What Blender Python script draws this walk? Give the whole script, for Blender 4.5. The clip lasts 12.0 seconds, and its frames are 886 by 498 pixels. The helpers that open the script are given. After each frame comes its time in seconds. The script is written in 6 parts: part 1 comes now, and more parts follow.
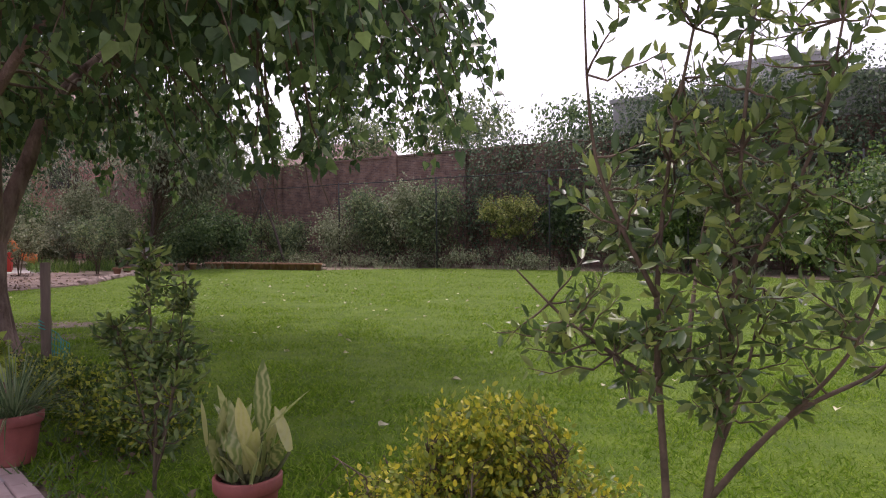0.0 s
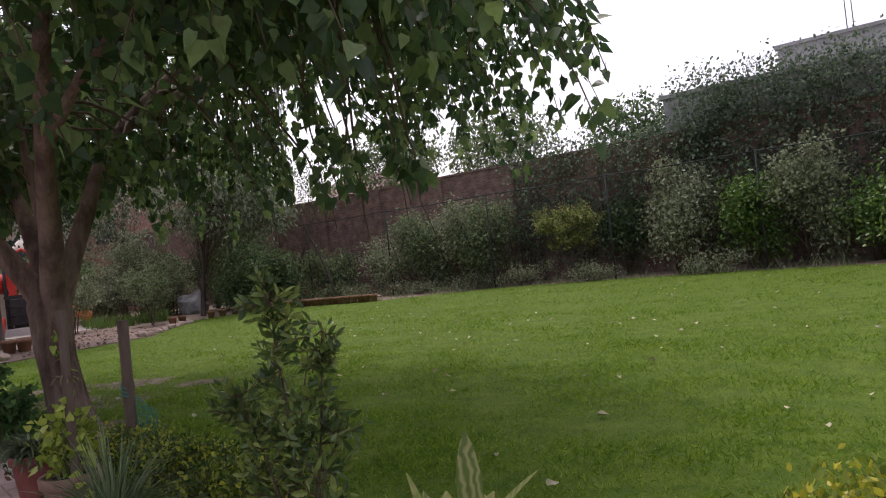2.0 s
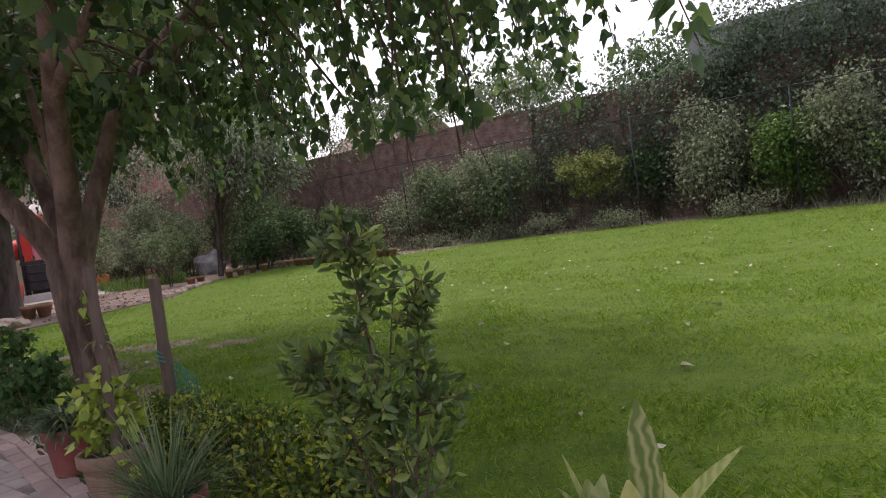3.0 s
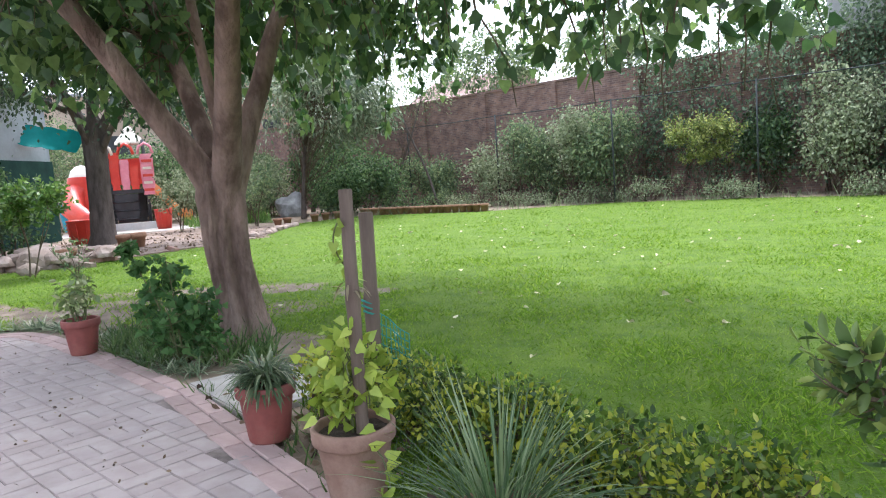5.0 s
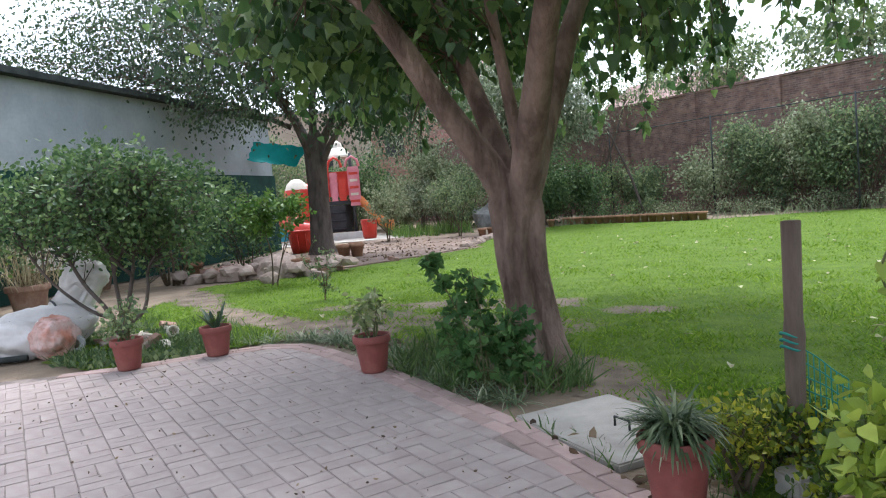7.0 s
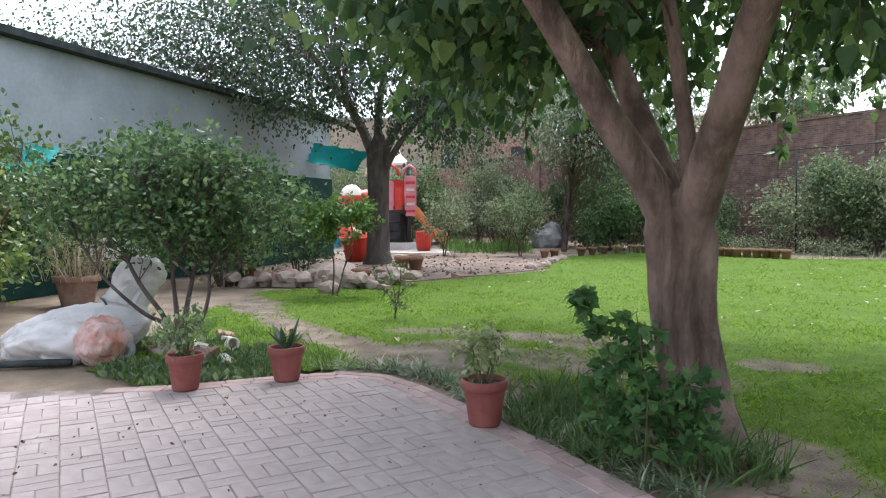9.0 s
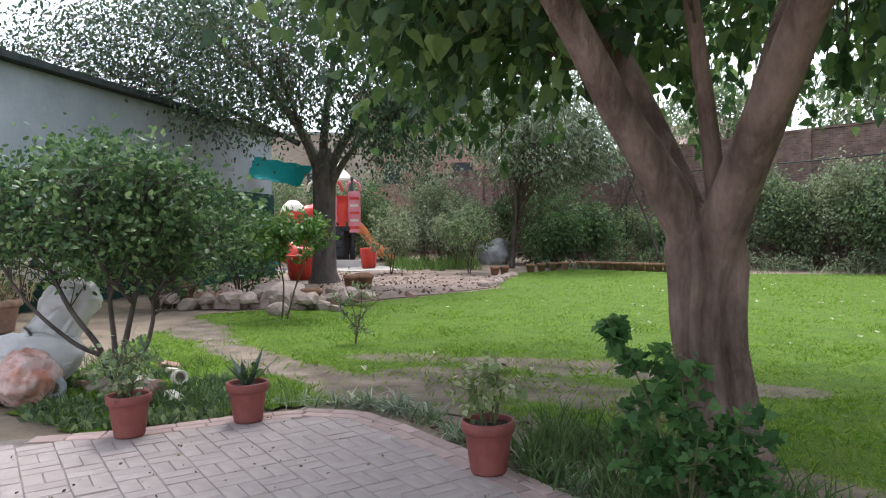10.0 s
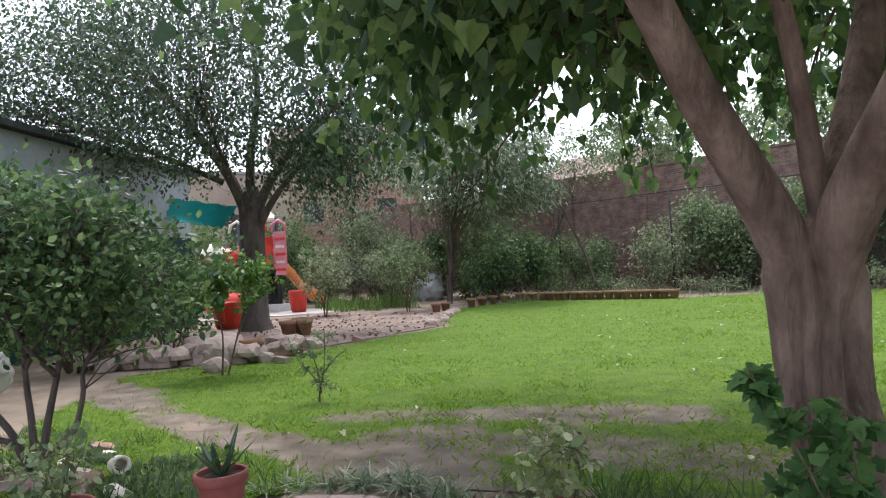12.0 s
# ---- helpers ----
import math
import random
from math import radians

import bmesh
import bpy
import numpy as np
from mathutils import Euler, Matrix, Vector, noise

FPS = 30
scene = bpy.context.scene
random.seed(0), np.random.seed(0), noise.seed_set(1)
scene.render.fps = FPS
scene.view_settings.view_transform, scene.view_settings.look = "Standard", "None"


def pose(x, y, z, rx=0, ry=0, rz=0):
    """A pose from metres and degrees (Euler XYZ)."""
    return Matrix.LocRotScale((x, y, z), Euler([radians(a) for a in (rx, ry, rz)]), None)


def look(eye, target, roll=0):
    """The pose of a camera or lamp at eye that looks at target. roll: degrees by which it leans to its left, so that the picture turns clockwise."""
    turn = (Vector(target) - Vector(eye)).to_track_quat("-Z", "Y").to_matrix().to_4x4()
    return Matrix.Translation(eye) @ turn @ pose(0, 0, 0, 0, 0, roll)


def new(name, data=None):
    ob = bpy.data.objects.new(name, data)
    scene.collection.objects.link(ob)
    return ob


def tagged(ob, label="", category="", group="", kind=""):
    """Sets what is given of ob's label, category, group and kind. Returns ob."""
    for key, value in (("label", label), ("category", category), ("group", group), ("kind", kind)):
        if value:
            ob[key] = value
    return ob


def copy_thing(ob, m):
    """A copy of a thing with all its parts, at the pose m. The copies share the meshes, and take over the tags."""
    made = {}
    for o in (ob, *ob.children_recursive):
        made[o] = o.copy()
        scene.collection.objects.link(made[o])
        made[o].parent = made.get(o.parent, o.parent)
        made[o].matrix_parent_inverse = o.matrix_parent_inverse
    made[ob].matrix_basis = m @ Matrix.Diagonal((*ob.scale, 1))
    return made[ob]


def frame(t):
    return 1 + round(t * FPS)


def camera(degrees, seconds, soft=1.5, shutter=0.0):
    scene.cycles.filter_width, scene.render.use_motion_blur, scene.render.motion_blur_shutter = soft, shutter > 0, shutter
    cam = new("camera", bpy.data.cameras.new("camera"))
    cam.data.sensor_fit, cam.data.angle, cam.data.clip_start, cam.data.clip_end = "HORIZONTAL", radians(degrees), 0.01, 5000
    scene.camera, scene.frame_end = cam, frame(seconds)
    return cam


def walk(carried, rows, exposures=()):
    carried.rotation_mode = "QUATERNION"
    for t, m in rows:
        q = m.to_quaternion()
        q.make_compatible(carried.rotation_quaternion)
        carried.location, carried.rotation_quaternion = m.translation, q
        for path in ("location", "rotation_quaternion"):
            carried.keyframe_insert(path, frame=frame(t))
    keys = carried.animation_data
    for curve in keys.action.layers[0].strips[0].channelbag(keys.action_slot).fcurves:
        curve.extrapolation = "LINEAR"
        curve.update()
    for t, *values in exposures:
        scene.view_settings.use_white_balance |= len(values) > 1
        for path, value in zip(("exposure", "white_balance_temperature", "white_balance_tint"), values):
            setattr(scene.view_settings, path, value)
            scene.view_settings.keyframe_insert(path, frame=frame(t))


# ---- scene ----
cam = camera(64.2, 12.0, 1.1)
PATH = [
    (0, (1.133, 0.563, 1.396), (0.887, 2.547, 1.346), -0.8),
    (0.5, (0.932, 0.665, 1.418), (0.658, 2.646, 1.422), -4.1),
    (1, (0.785, 0.867, 1.405), (0.426, 2.834, 1.458), -5.3),
    (1.5, (0.593, 1.138, 1.413), (0.207, 3.100, 1.460), -5.9),
    (2, (0.311, 1.364, 1.402), (-0.033, 3.334, 1.419), -6.2),
    (2.5, (0.065, 1.581, 1.391), (-0.251, 3.554, 1.312), -5.8),
    (2.7, (-0.010, 1.693, 1.365), (-0.359, 3.660, 1.269), -7.2),
    (4.3, (-1.064, 2.436, 1.346), (-1.564, 4.36, 1.121), -7.5),
    (4.5, (-1.184, 2.503, 1.334), (-1.668, 4.415, 1.004), -6.5),
    (5, (-1.569, 2.516, 1.351), (-2.116, 4.429, 1.142), -4.1),
    (5.5, (-1.899, 2.561, 1.364), (-2.753, 4.358, 1.165), -7.6),
    (6, (-2.216, 2.643, 1.393), (-3.199, 4.376, 1.214), -4.2),
    (6.5, (-2.546, 2.656, 1.413), (-3.39, 4.462, 1.246), -4.0),
    (7, (-2.869, 2.778, 1.404), (-3.86, 4.509, 1.26), -5.0),
    (7.2, (-2.961, 2.87, 1.385), (-3.978, 4.584, 1.223), -3.6),
    (8.8, (-3.925, 3.358, 1.425), (-4.92, 5.091, 1.336), -1.6),
    (9, (-3.996, 3.396, 1.434), (-5.08, 5.074, 1.337), -0.8),
    (9.5, (-4.355, 3.616, 1.424), (-5.305, 5.372, 1.305), 2.2),
    (10, (-4.628, 3.721, 1.448), (-5.558, 5.492, 1.394), -0.9),
    (10.5, (-4.854, 3.895, 1.468), (-5.896, 5.601, 1.406), -1.5),
    (11, (-5.133, 4.026, 1.46), (-5.972, 5.842, 1.478), -2.0),
    (11.5, (-5.36, 4.121, 1.46), (-5.858, 6.055, 1.364), -1.1),
    (12, (-5.629, 4.299, 1.472), (-6.34, 6.168, 1.511), -3.6),
]
EXPOSURES = [(0, 0.85, 6400, 36), (0.3, 0.2, 6400, 34), (0.5, -0.05, 6400, 31), (1.2, 0.03, 6400, 29), (1.6, 0.2, 6400, 28), (2.0, 0.48, 6400, 28), (2.7, 0.75, 6400, 27), (4.3, 1.5, 6200, 23), (5.0, 2.08, 5800, 13), (5.6, 1.97, 5800, 12), (7.2, 1.58, 5850, 11), (9.0, 1.63, 5850, 11), (10.5, 1.45, 5950, 12), (12, 1.47, 5950, 14)]
walk(cam, [(t, look(eye, target, roll)) for t, eye, target, roll in PATH], EXPOSURES)

# ---- light ----
world = bpy.data.worlds.new("sky")
scene.world = world
world.use_nodes = True
wt = world.node_tree
sky = wt.nodes.new("ShaderNodeTexSky")
sky.sky_type = "NISHITA"
sky.sun_disc = False
sky.sun_elevation = radians(62)
sky.sun_rotation = radians(-20)
sky.dust_density = 3.0
sky.air_density = 1.2
pale = wt.nodes.new("ShaderNodeHueSaturation")
pale.inputs["Saturation"].default_value = 0.35
wt.links.new(sky.outputs[0], pale.inputs["Color"])
wt.links.new(pale.outputs[0], wt.nodes["Background"].inputs[0])
wt.nodes["Background"].inputs[1].default_value = 0.15
sun = new("sun", bpy.data.lights.new("sun", "SUN"))
sun.data.energy = 1.0
sun.data.angle = radians(12)
sun.data.color = (1.0, 0.96, 0.9)
sun.matrix_world = look((-7, 19, 42), (0, 0, 0))

# ---- materials ----
def socket(n, kind, **props):
    nd = n.nodes.new(kind)
    for k, v in props.items():
        nd.inputs[k].default_value = v
    return nd


def mat(name, c1, c2, scale=6.0, rough=0.85, bump=0.25, fine=60.0, spread=0.0, c3=None, stain=0.0, metal=0.0, island=False, stretch=(1, 1, 1), bumpdist=0.01, vary=0.15):
    """Two colours mixed by noise at two scales, with a third as stains, fine relief and a spread of brightness from piece to piece."""
    m = bpy.data.materials.new(name)
    m.use_nodes = True
    n = m.node_tree
    b = n.nodes["Principled BSDF"]
    b.inputs["Metallic"].default_value = metal
    b.inputs["Specular IOR Level"].default_value = 0.5 if rough < 0.7 else 0.2
    tc = n.nodes.new("ShaderNodeTexCoord")
    mp = n.nodes.new("ShaderNodeMapping")
    mp.inputs["Scale"].default_value = stretch
    n.links.new(tc.outputs["Object"], mp.inputs["Vector"])
    big = socket(n, "ShaderNodeTexNoise", Scale=scale, Detail=6.0, Roughness=0.6)
    small = socket(n, "ShaderNodeTexNoise", Scale=fine, Detail=4.0)
    for x in (big, small):
        n.links.new(mp.outputs[0], x.inputs["Vector"])
    ramp = n.nodes.new("ShaderNodeValToRGB")
    ramp.color_ramp.elements[0].position, ramp.color_ramp.elements[1].position = 0.35, 0.65
    ramp.color_ramp.elements[0].color, ramp.color_ramp.elements[1].color = (*c1, 1), (*c2, 1)
    n.links.new(big.outputs["Fac"], ramp.inputs[0])
    col = ramp.outputs[0]
    if c3:
        st = socket(n, "ShaderNodeTexNoise", Scale=scale * 0.33, Detail=8.0, Roughness=0.7)
        n.links.new(mp.outputs[0], st.inputs["Vector"])
        sr = n.nodes.new("ShaderNodeMapRange")
        sr.inputs[1].default_value, sr.inputs[2].default_value = 0.52, 0.68
        sr.inputs[4].default_value = stain
        n.links.new(st.outputs["Fac"], sr.inputs[0])
        mx = n.nodes.new("ShaderNodeMix")
        mx.data_type = "RGBA"
        n.links.new(sr.outputs[0], mx.inputs[0])
        n.links.new(col, mx.inputs[6])
        mx.inputs[7].default_value = (*c3, 1)
        col = mx.outputs[2]
    hs = n.nodes.new("ShaderNodeHueSaturation")
    n.links.new(col, hs.inputs["Color"])
    mr = n.nodes.new("ShaderNodeMapRange")
    mr.inputs[3].default_value, mr.inputs[4].default_value = 1 - vary - spread, 1 + vary + spread
    if spread:
        if island:
            rnd = n.nodes.new("ShaderNodeNewGeometry").outputs["Random Per Island"]
        else:
            rnd = n.nodes.new("ShaderNodeObjectInfo").outputs["Random"]
        ad = n.nodes.new("ShaderNodeMath")
        ad.operation = "MULTIPLY_ADD"
        ad.inputs[1].default_value = 0.3
        n.links.new(small.outputs["Fac"], ad.inputs[0])
        sc = n.nodes.new("ShaderNodeMath")
        sc.operation = "MULTIPLY"
        sc.inputs[1].default_value = 0.7
        n.links.new(rnd, sc.inputs[0])
        n.links.new(sc.outputs[0], ad.inputs[2])
        n.links.new(ad.outputs[0], mr.inputs[0])
    else:
        n.links.new(small.outputs["Fac"], mr.inputs[0])
    n.links.new(mr.outputs[0], hs.inputs["Value"])
    n.links.new(hs.outputs[0], b.inputs["Base Color"])
    rr = n.nodes.new("ShaderNodeMapRange")
    rr.inputs[3].default_value, rr.inputs[4].default_value = max(0.05, rough - 0.12), min(1.0, rough + 0.12)
    n.links.new(small.outputs["Fac"], rr.inputs[0])
    n.links.new(rr.outputs[0], b.inputs["Roughness"])
    if bump:
        bp = socket(n, "ShaderNodeBump", Strength=bump, Distance=bumpdist)
        ad2 = n.nodes.new("ShaderNodeMath")
        n.links.new(big.outputs["Fac"], ad2.inputs[0])
        n.links.new(small.outputs["Fac"], ad2.inputs[1])
        n.links.new(ad2.outputs[0], bp.inputs["Height"])
        n.links.new(bp.outputs[0], b.inputs["Normal"])
    return m


def leafmat(name, dark, mid, light, rough=0.45, through_light=0.35, stripe=None, shine=0.5):
    """Leaf: a colour of its own for each leaf, a waxy face and light that shines through."""
    m = bpy.data.materials.new(name)
    m.use_nodes = True
    n = m.node_tree
    b = n.nodes["Principled BSDF"]
    b.inputs["Roughness"].default_value = rough
    b.inputs["Specular IOR Level"].default_value = shine
    rnd = n.nodes.new("ShaderNodeNewGeometry").outputs["Random Per Island"]
    ramp = n.nodes.new("ShaderNodeValToRGB")
    e = ramp.color_ramp.elements
    e[0].position, e[1].position = 0.1, 0.92
    e[0].color, e[1].color = (*dark, 1), (*light, 1)
    k = e.new(0.55)
    k.color = (*mid, 1)
    n.links.new(rnd, ramp.inputs[0])
    tc = n.nodes.new("ShaderNodeTexCoord")
    ns = socket(n, "ShaderNodeTexNoise", Scale=25.0, Detail=3.0)
    n.links.new(tc.outputs["Object"], ns.inputs["Vector"])
    hs = n.nodes.new("ShaderNodeHueSaturation")
    mr = n.nodes.new("ShaderNodeMapRange")
    mr.inputs[3].default_value, mr.inputs[4].default_value = 0.7, 1.3
    n.links.new(ns.outputs["Fac"], mr.inputs[0])
    n.links.new(mr.outputs[0], hs.inputs["Value"])
    n.links.new(ramp.outputs[0], hs.inputs["Color"])
    col = hs.outputs[0]
    if stripe:
        wv = socket(n, "ShaderNodeTexWave", Scale=12.0, Distortion=9.0, Detail=2.0)
        n.links.new(tc.outputs["Object"], wv.inputs["Vector"])
        mx = n.nodes.new("ShaderNodeMix")
        mx.data_type = "RGBA"
        sr = n.nodes.new("ShaderNodeMapRange")
        sr.inputs[1].default_value, sr.inputs[2].default_value = 0.2, 1.3
        n.links.new(wv.outputs["Fac"], sr.inputs[0])
        n.links.new(sr.outputs[0], mx.inputs[0])
        n.links.new(col, mx.inputs[6])
        mx.inputs[7].default_value = (*stripe, 1)
        col = mx.outputs[2]
    n.links.new(col, b.inputs["Base Color"])
    tr = n.nodes.new("ShaderNodeBsdfTranslucent")
    n.links.new(col, tr.inputs["Color"])
    ms = n.nodes.new("ShaderNodeMixShader")
    ms.inputs[0].default_value = through_light
    n.links.new(b.outputs[0], ms.inputs[1])
    n.links.new(tr.outputs[0], ms.inputs[2])
    n.links.new(ms.outputs[0], n.nodes["Material Output"].inputs["Surface"])
    return m


def brickmat(name, c1, c2, mortar, along, width=0.23, height=0.075):
    """Weathered brickwork on an upright face that runs along the angle given."""
    m = mat(name, c1, c2, scale=3.0, rough=0.9, bump=0.4)
    n = m.node_tree
    b = n.nodes["Principled BSDF"]
    tc = n.nodes.new("ShaderNodeTexCoord")
    rot = n.nodes.new("ShaderNodeVectorRotate")
    rot.rotation_type = "Z_AXIS"
    rot.inputs["Angle"].default_value = -along
    n.links.new(tc.outputs["Object"], rot.inputs["Vector"])
    sep = n.nodes.new("ShaderNodeSeparateXYZ")
    n.links.new(rot.outputs[0], sep.inputs[0])
    cmb = n.nodes.new("ShaderNodeCombineXYZ")
    n.links.new(sep.outputs[0], cmb.inputs[0])
    n.links.new(sep.outputs[2], cmb.inputs[1])
    br = n.nodes.new("ShaderNodeTexBrick")
    br.inputs["Scale"].default_value = 1.0
    br.inputs["Mortar Size"].default_value = 0.012
    br.inputs["Brick Width"].default_value = width
    br.inputs["Row Height"].default_value = height
    br.inputs["Color1"].default_value = (1.25, 1.1, 1.0, 1)
    br.inputs["Color2"].default_value = (0.7, 0.7, 0.75, 1)
    br.inputs["Mortar"].default_value = (*mortar, 1)
    n.links.new(cmb.outputs[0], br.inputs["Vector"])
    old = b.inputs["Base Color"].links[0].from_socket
    mx = n.nodes.new("ShaderNodeMix")
    mx.data_type = "RGBA"
    mx.blend_type = "MULTIPLY"
    mx.inputs[0].default_value = 1.0
    n.links.new(old, mx.inputs[6])
    n.links.new(br.outputs["Color"], mx.inputs[7])
    n.links.new(mx.outputs[2], b.inputs["Base Color"])
    return m


M_EARTH = mat("earth", (0.16, 0.12, 0.085), (0.27, 0.21, 0.15), scale=1.3, fine=40, bump=0.5, c3=(0.1, 0.08, 0.055), stain=0.6, bumpdist=0.03)
M_SAND = mat("bare_soil", (0.2, 0.16, 0.115), (0.31, 0.255, 0.19), scale=2.5, fine=50, bump=0.7, c3=(0.11, 0.11, 0.05), stain=0.8, bumpdist=0.03)
M_TURF = mat("turf", (0.068, 0.125, 0.011), (0.122, 0.19, 0.016), scale=3.5, fine=70, bump=0.9, rough=0.95, c3=(0.12, 0.17, 0.025), stain=0.5, bumpdist=0.03)
M_BLADE = leafmat("grass_blade", (0.092, 0.184, 0.012), (0.156, 0.268, 0.021), (0.255, 0.36, 0.044), rough=0.8, through_light=0.5, shine=0.12)
M_WEED = leafmat("weed_grass", (0.05, 0.1, 0.025), (0.09, 0.16, 0.04), (0.16, 0.22, 0.07), rough=0.6)
M_PAVER = mat("paver", (0.32, 0.262, 0.242), (0.39, 0.332, 0.308), scale=5, fine=120, rough=0.85, bump=0.3, spread=0.02, vary=0.06, c3=(0.29, 0.24, 0.22), stain=0.5)
M_PAVER_I = mat("paver_field", (0.32, 0.262, 0.242), (0.39, 0.332, 0.308), scale=5, fine=120, rough=0.85, bump=0.3, spread=0.02, vary=0.06, c3=(0.29, 0.24, 0.22), stain=0.5, island=True)
M_EDGER = mat("edge_paver", (0.37, 0.265, 0.24), (0.45, 0.335, 0.3), scale=5, fine=120, rough=0.9, bump=0.3, spread=0.06, c3=(0.28, 0.2, 0.18), stain=0.5)
M_JOINT = mat("joint_soil", (0.13, 0.106, 0.092), (0.33, 0.275, 0.248), scale=3.2, fine=80, bump=0.5)
M_CONC = mat("concrete", (0.36, 0.33, 0.29), (0.48, 0.45, 0.4), scale=3, fine=90, bump=0.35, c3=(0.24, 0.21, 0.18), stain=0.6)
M_BARK = mat("bark", (0.1, 0.066, 0.05), (0.27, 0.19, 0.15), scale=5.0, fine=34, bump=0.7, c3=(0.38, 0.29, 0.24), stain=0.7, stretch=(1, 1, 0.4), bumpdist=0.04, vary=0.2)
M_BARK2 = mat("grey_bark", (0.07, 0.056, 0.048), (0.15, 0.122, 0.104), scale=6, fine=50, bump=0.8, stretch=(1, 1, 0.3), bumpdist=0.02)
M_TWIG = mat("twig", (0.08, 0.06, 0.04), (0.16, 0.12, 0.08), scale=12, fine=90, bump=0.3)
M_GTWIG = mat("green_twig", (0.08, 0.1, 0.04), (0.15, 0.15, 0.07), scale=12, fine=90, bump=0.3)
M_POST = mat("weathered_post", (0.1, 0.072, 0.055), (0.2, 0.15, 0.115), scale=7, fine=60, bump=0.8, c3=(0.08, 0.06, 0.045), stain=0.6, stretch=(1, 1, 0.15))
M_TERRA = mat("painted_terracotta", (0.2, 0.052, 0.042), (0.28, 0.08, 0.062), scale=6, fine=60, rough=0.65, bump=0.15, c3=(0.27, 0.13, 0.1), stain=0.5)
M_CLAY = mat("weathered_clay", (0.22, 0.13, 0.095), (0.34, 0.225, 0.165), scale=5, fine=60, rough=0.85, bump=0.3, c3=(0.4, 0.32, 0.26), stain=0.6)
M_SOIL = mat("potting_soil", (0.035, 0.025, 0.018), (0.08, 0.06, 0.045), scale=20, fine=120, bump=0.9)
M_PEEPAL = leafmat("heart_leaf", (0.04, 0.085, 0.03), (0.085, 0.155, 0.05), (0.2, 0.29, 0.09), rough=0.42, through_light=0.5)
M_SMALL = leafmat("small_leaf", (0.03, 0.06, 0.028), (0.06, 0.1, 0.045), (0.12, 0.17, 0.08), rough=0.5, through_light=0.35)
M_WILLOW = leafmat("silvery_leaf", (0.1, 0.14, 0.075), (0.19, 0.235, 0.13), (0.4, 0.44, 0.3), rough=0.35)
M_CITRUS = leafmat("citrus_leaf", (0.055, 0.105, 0.028), (0.115, 0.18, 0.046), (0.27, 0.34, 0.082), rough=0.36)
M_DARK = leafmat("dark_leaf", (0.045, 0.095, 0.035), (0.095, 0.165, 0.06), (0.19, 0.28, 0.1), rough=0.48, shine=0.35)
M_GOLD = leafmat("golden_leaf", (0.12, 0.18, 0.02), (0.28, 0.33, 0.03), (0.55, 0.5, 0.04), rough=0.4)
M_HEDGE = leafmat("hedge_leaf", (0.035, 0.075, 0.012), (0.11, 0.175, 0.02), (0.4, 0.42, 0.035), rough=0.45)
M_LIME = leafmat("lime_leaf", (0.2, 0.28, 0.035), (0.32, 0.42, 0.05), (0.45, 0.52, 0.09), rough=0.45)
M_BUSH = leafmat("bush_leaf", (0.09, 0.14, 0.07), (0.17, 0.235, 0.11), (0.3, 0.36, 0.17), rough=0.65, shine=0.25)
M_BUSHY = leafmat("yellowing_leaf", (0.13, 0.18, 0.05), (0.24, 0.28, 0.07), (0.38, 0.4, 0.12), rough=0.6, shine=0.25)
M_BUSHP = leafmat("pale_shrub_leaf", (0.15, 0.19, 0.1), (0.25, 0.29, 0.16), (0.38, 0.41, 0.26), rough=0.65, shine=0.25)
M_IVY = leafmat("creeper_leaf", (0.08, 0.125, 0.075), (0.14, 0.195, 0.115), (0.24, 0.3, 0.18), rough=0.65, shine=0.25)
M_ROSE = leafmat("bright_leaf", (0.06, 0.13, 0.025), (0.11, 0.21, 0.04), (0.2, 0.3, 0.06), rough=0.4)
M_SPIDER = leafmat("spider_leaf", (0.12, 0.18, 0.09), (0.23, 0.28, 0.15), (0.48, 0.5, 0.34), rough=0.4)
M_SPIDERD = leafmat("green_spider_leaf", (0.06, 0.1, 0.045), (0.12, 0.17, 0.075), (0.34, 0.37, 0.22), rough=0.4)
M_REED = leafmat("reed_leaf", (0.06, 0.11, 0.04), (0.11, 0.175, 0.065), (0.26, 0.32, 0.16), rough=0.45)
M_CANNA = leafmat("striped_leaf", (0.12, 0.18, 0.04), (0.22, 0.28, 0.07), (0.42, 0.42, 0.14), rough=0.38, stripe=(0.42, 0.42, 0.18))
M_VINE = leafmat("lobed_leaf", (0.045, 0.11, 0.03), (0.08, 0.175, 0.05), (0.14, 0.26, 0.08), rough=0.5, shine=0.3, through_light=0.45)
M_GREYROCK = mat("grey_rock", (0.28, 0.275, 0.27), (0.48, 0.47, 0.46), scale=2.5, fine=30, rough=0.95, bump=0.7, c3=(0.1, 0.1, 0.095), stain=0.6, bumpdist=0.03)
M_ALOE = leafmat("aloe_leaf", (0.04, 0.08, 0.045), (0.07, 0.12, 0.06), (0.1, 0.16, 0.08), rough=0.35, through_light=0.05)
M_VARIEG = leafmat("pale_variegated_leaf", (0.13, 0.19, 0.06), (0.3, 0.34, 0.15), (0.5, 0.52, 0.3), rough=0.4)
M_DRY = leafmat("fallen_leaf", (0.3, 0.26, 0.12), (0.52, 0.5, 0.3), (0.75, 0.73, 0.55), rough=0.6, through_light=0.15)
M_STRAW = leafmat("dry_stem", (0.22, 0.18, 0.1), (0.34, 0.29, 0.18), (0.45, 0.4, 0.27), rough=0.7)
M_BROWNLEAF = leafmat("brown_litter", (0.07, 0.045, 0.03), (0.15, 0.1, 0.06), (0.28, 0.2, 0.12), rough=0.8, through_light=0.05)
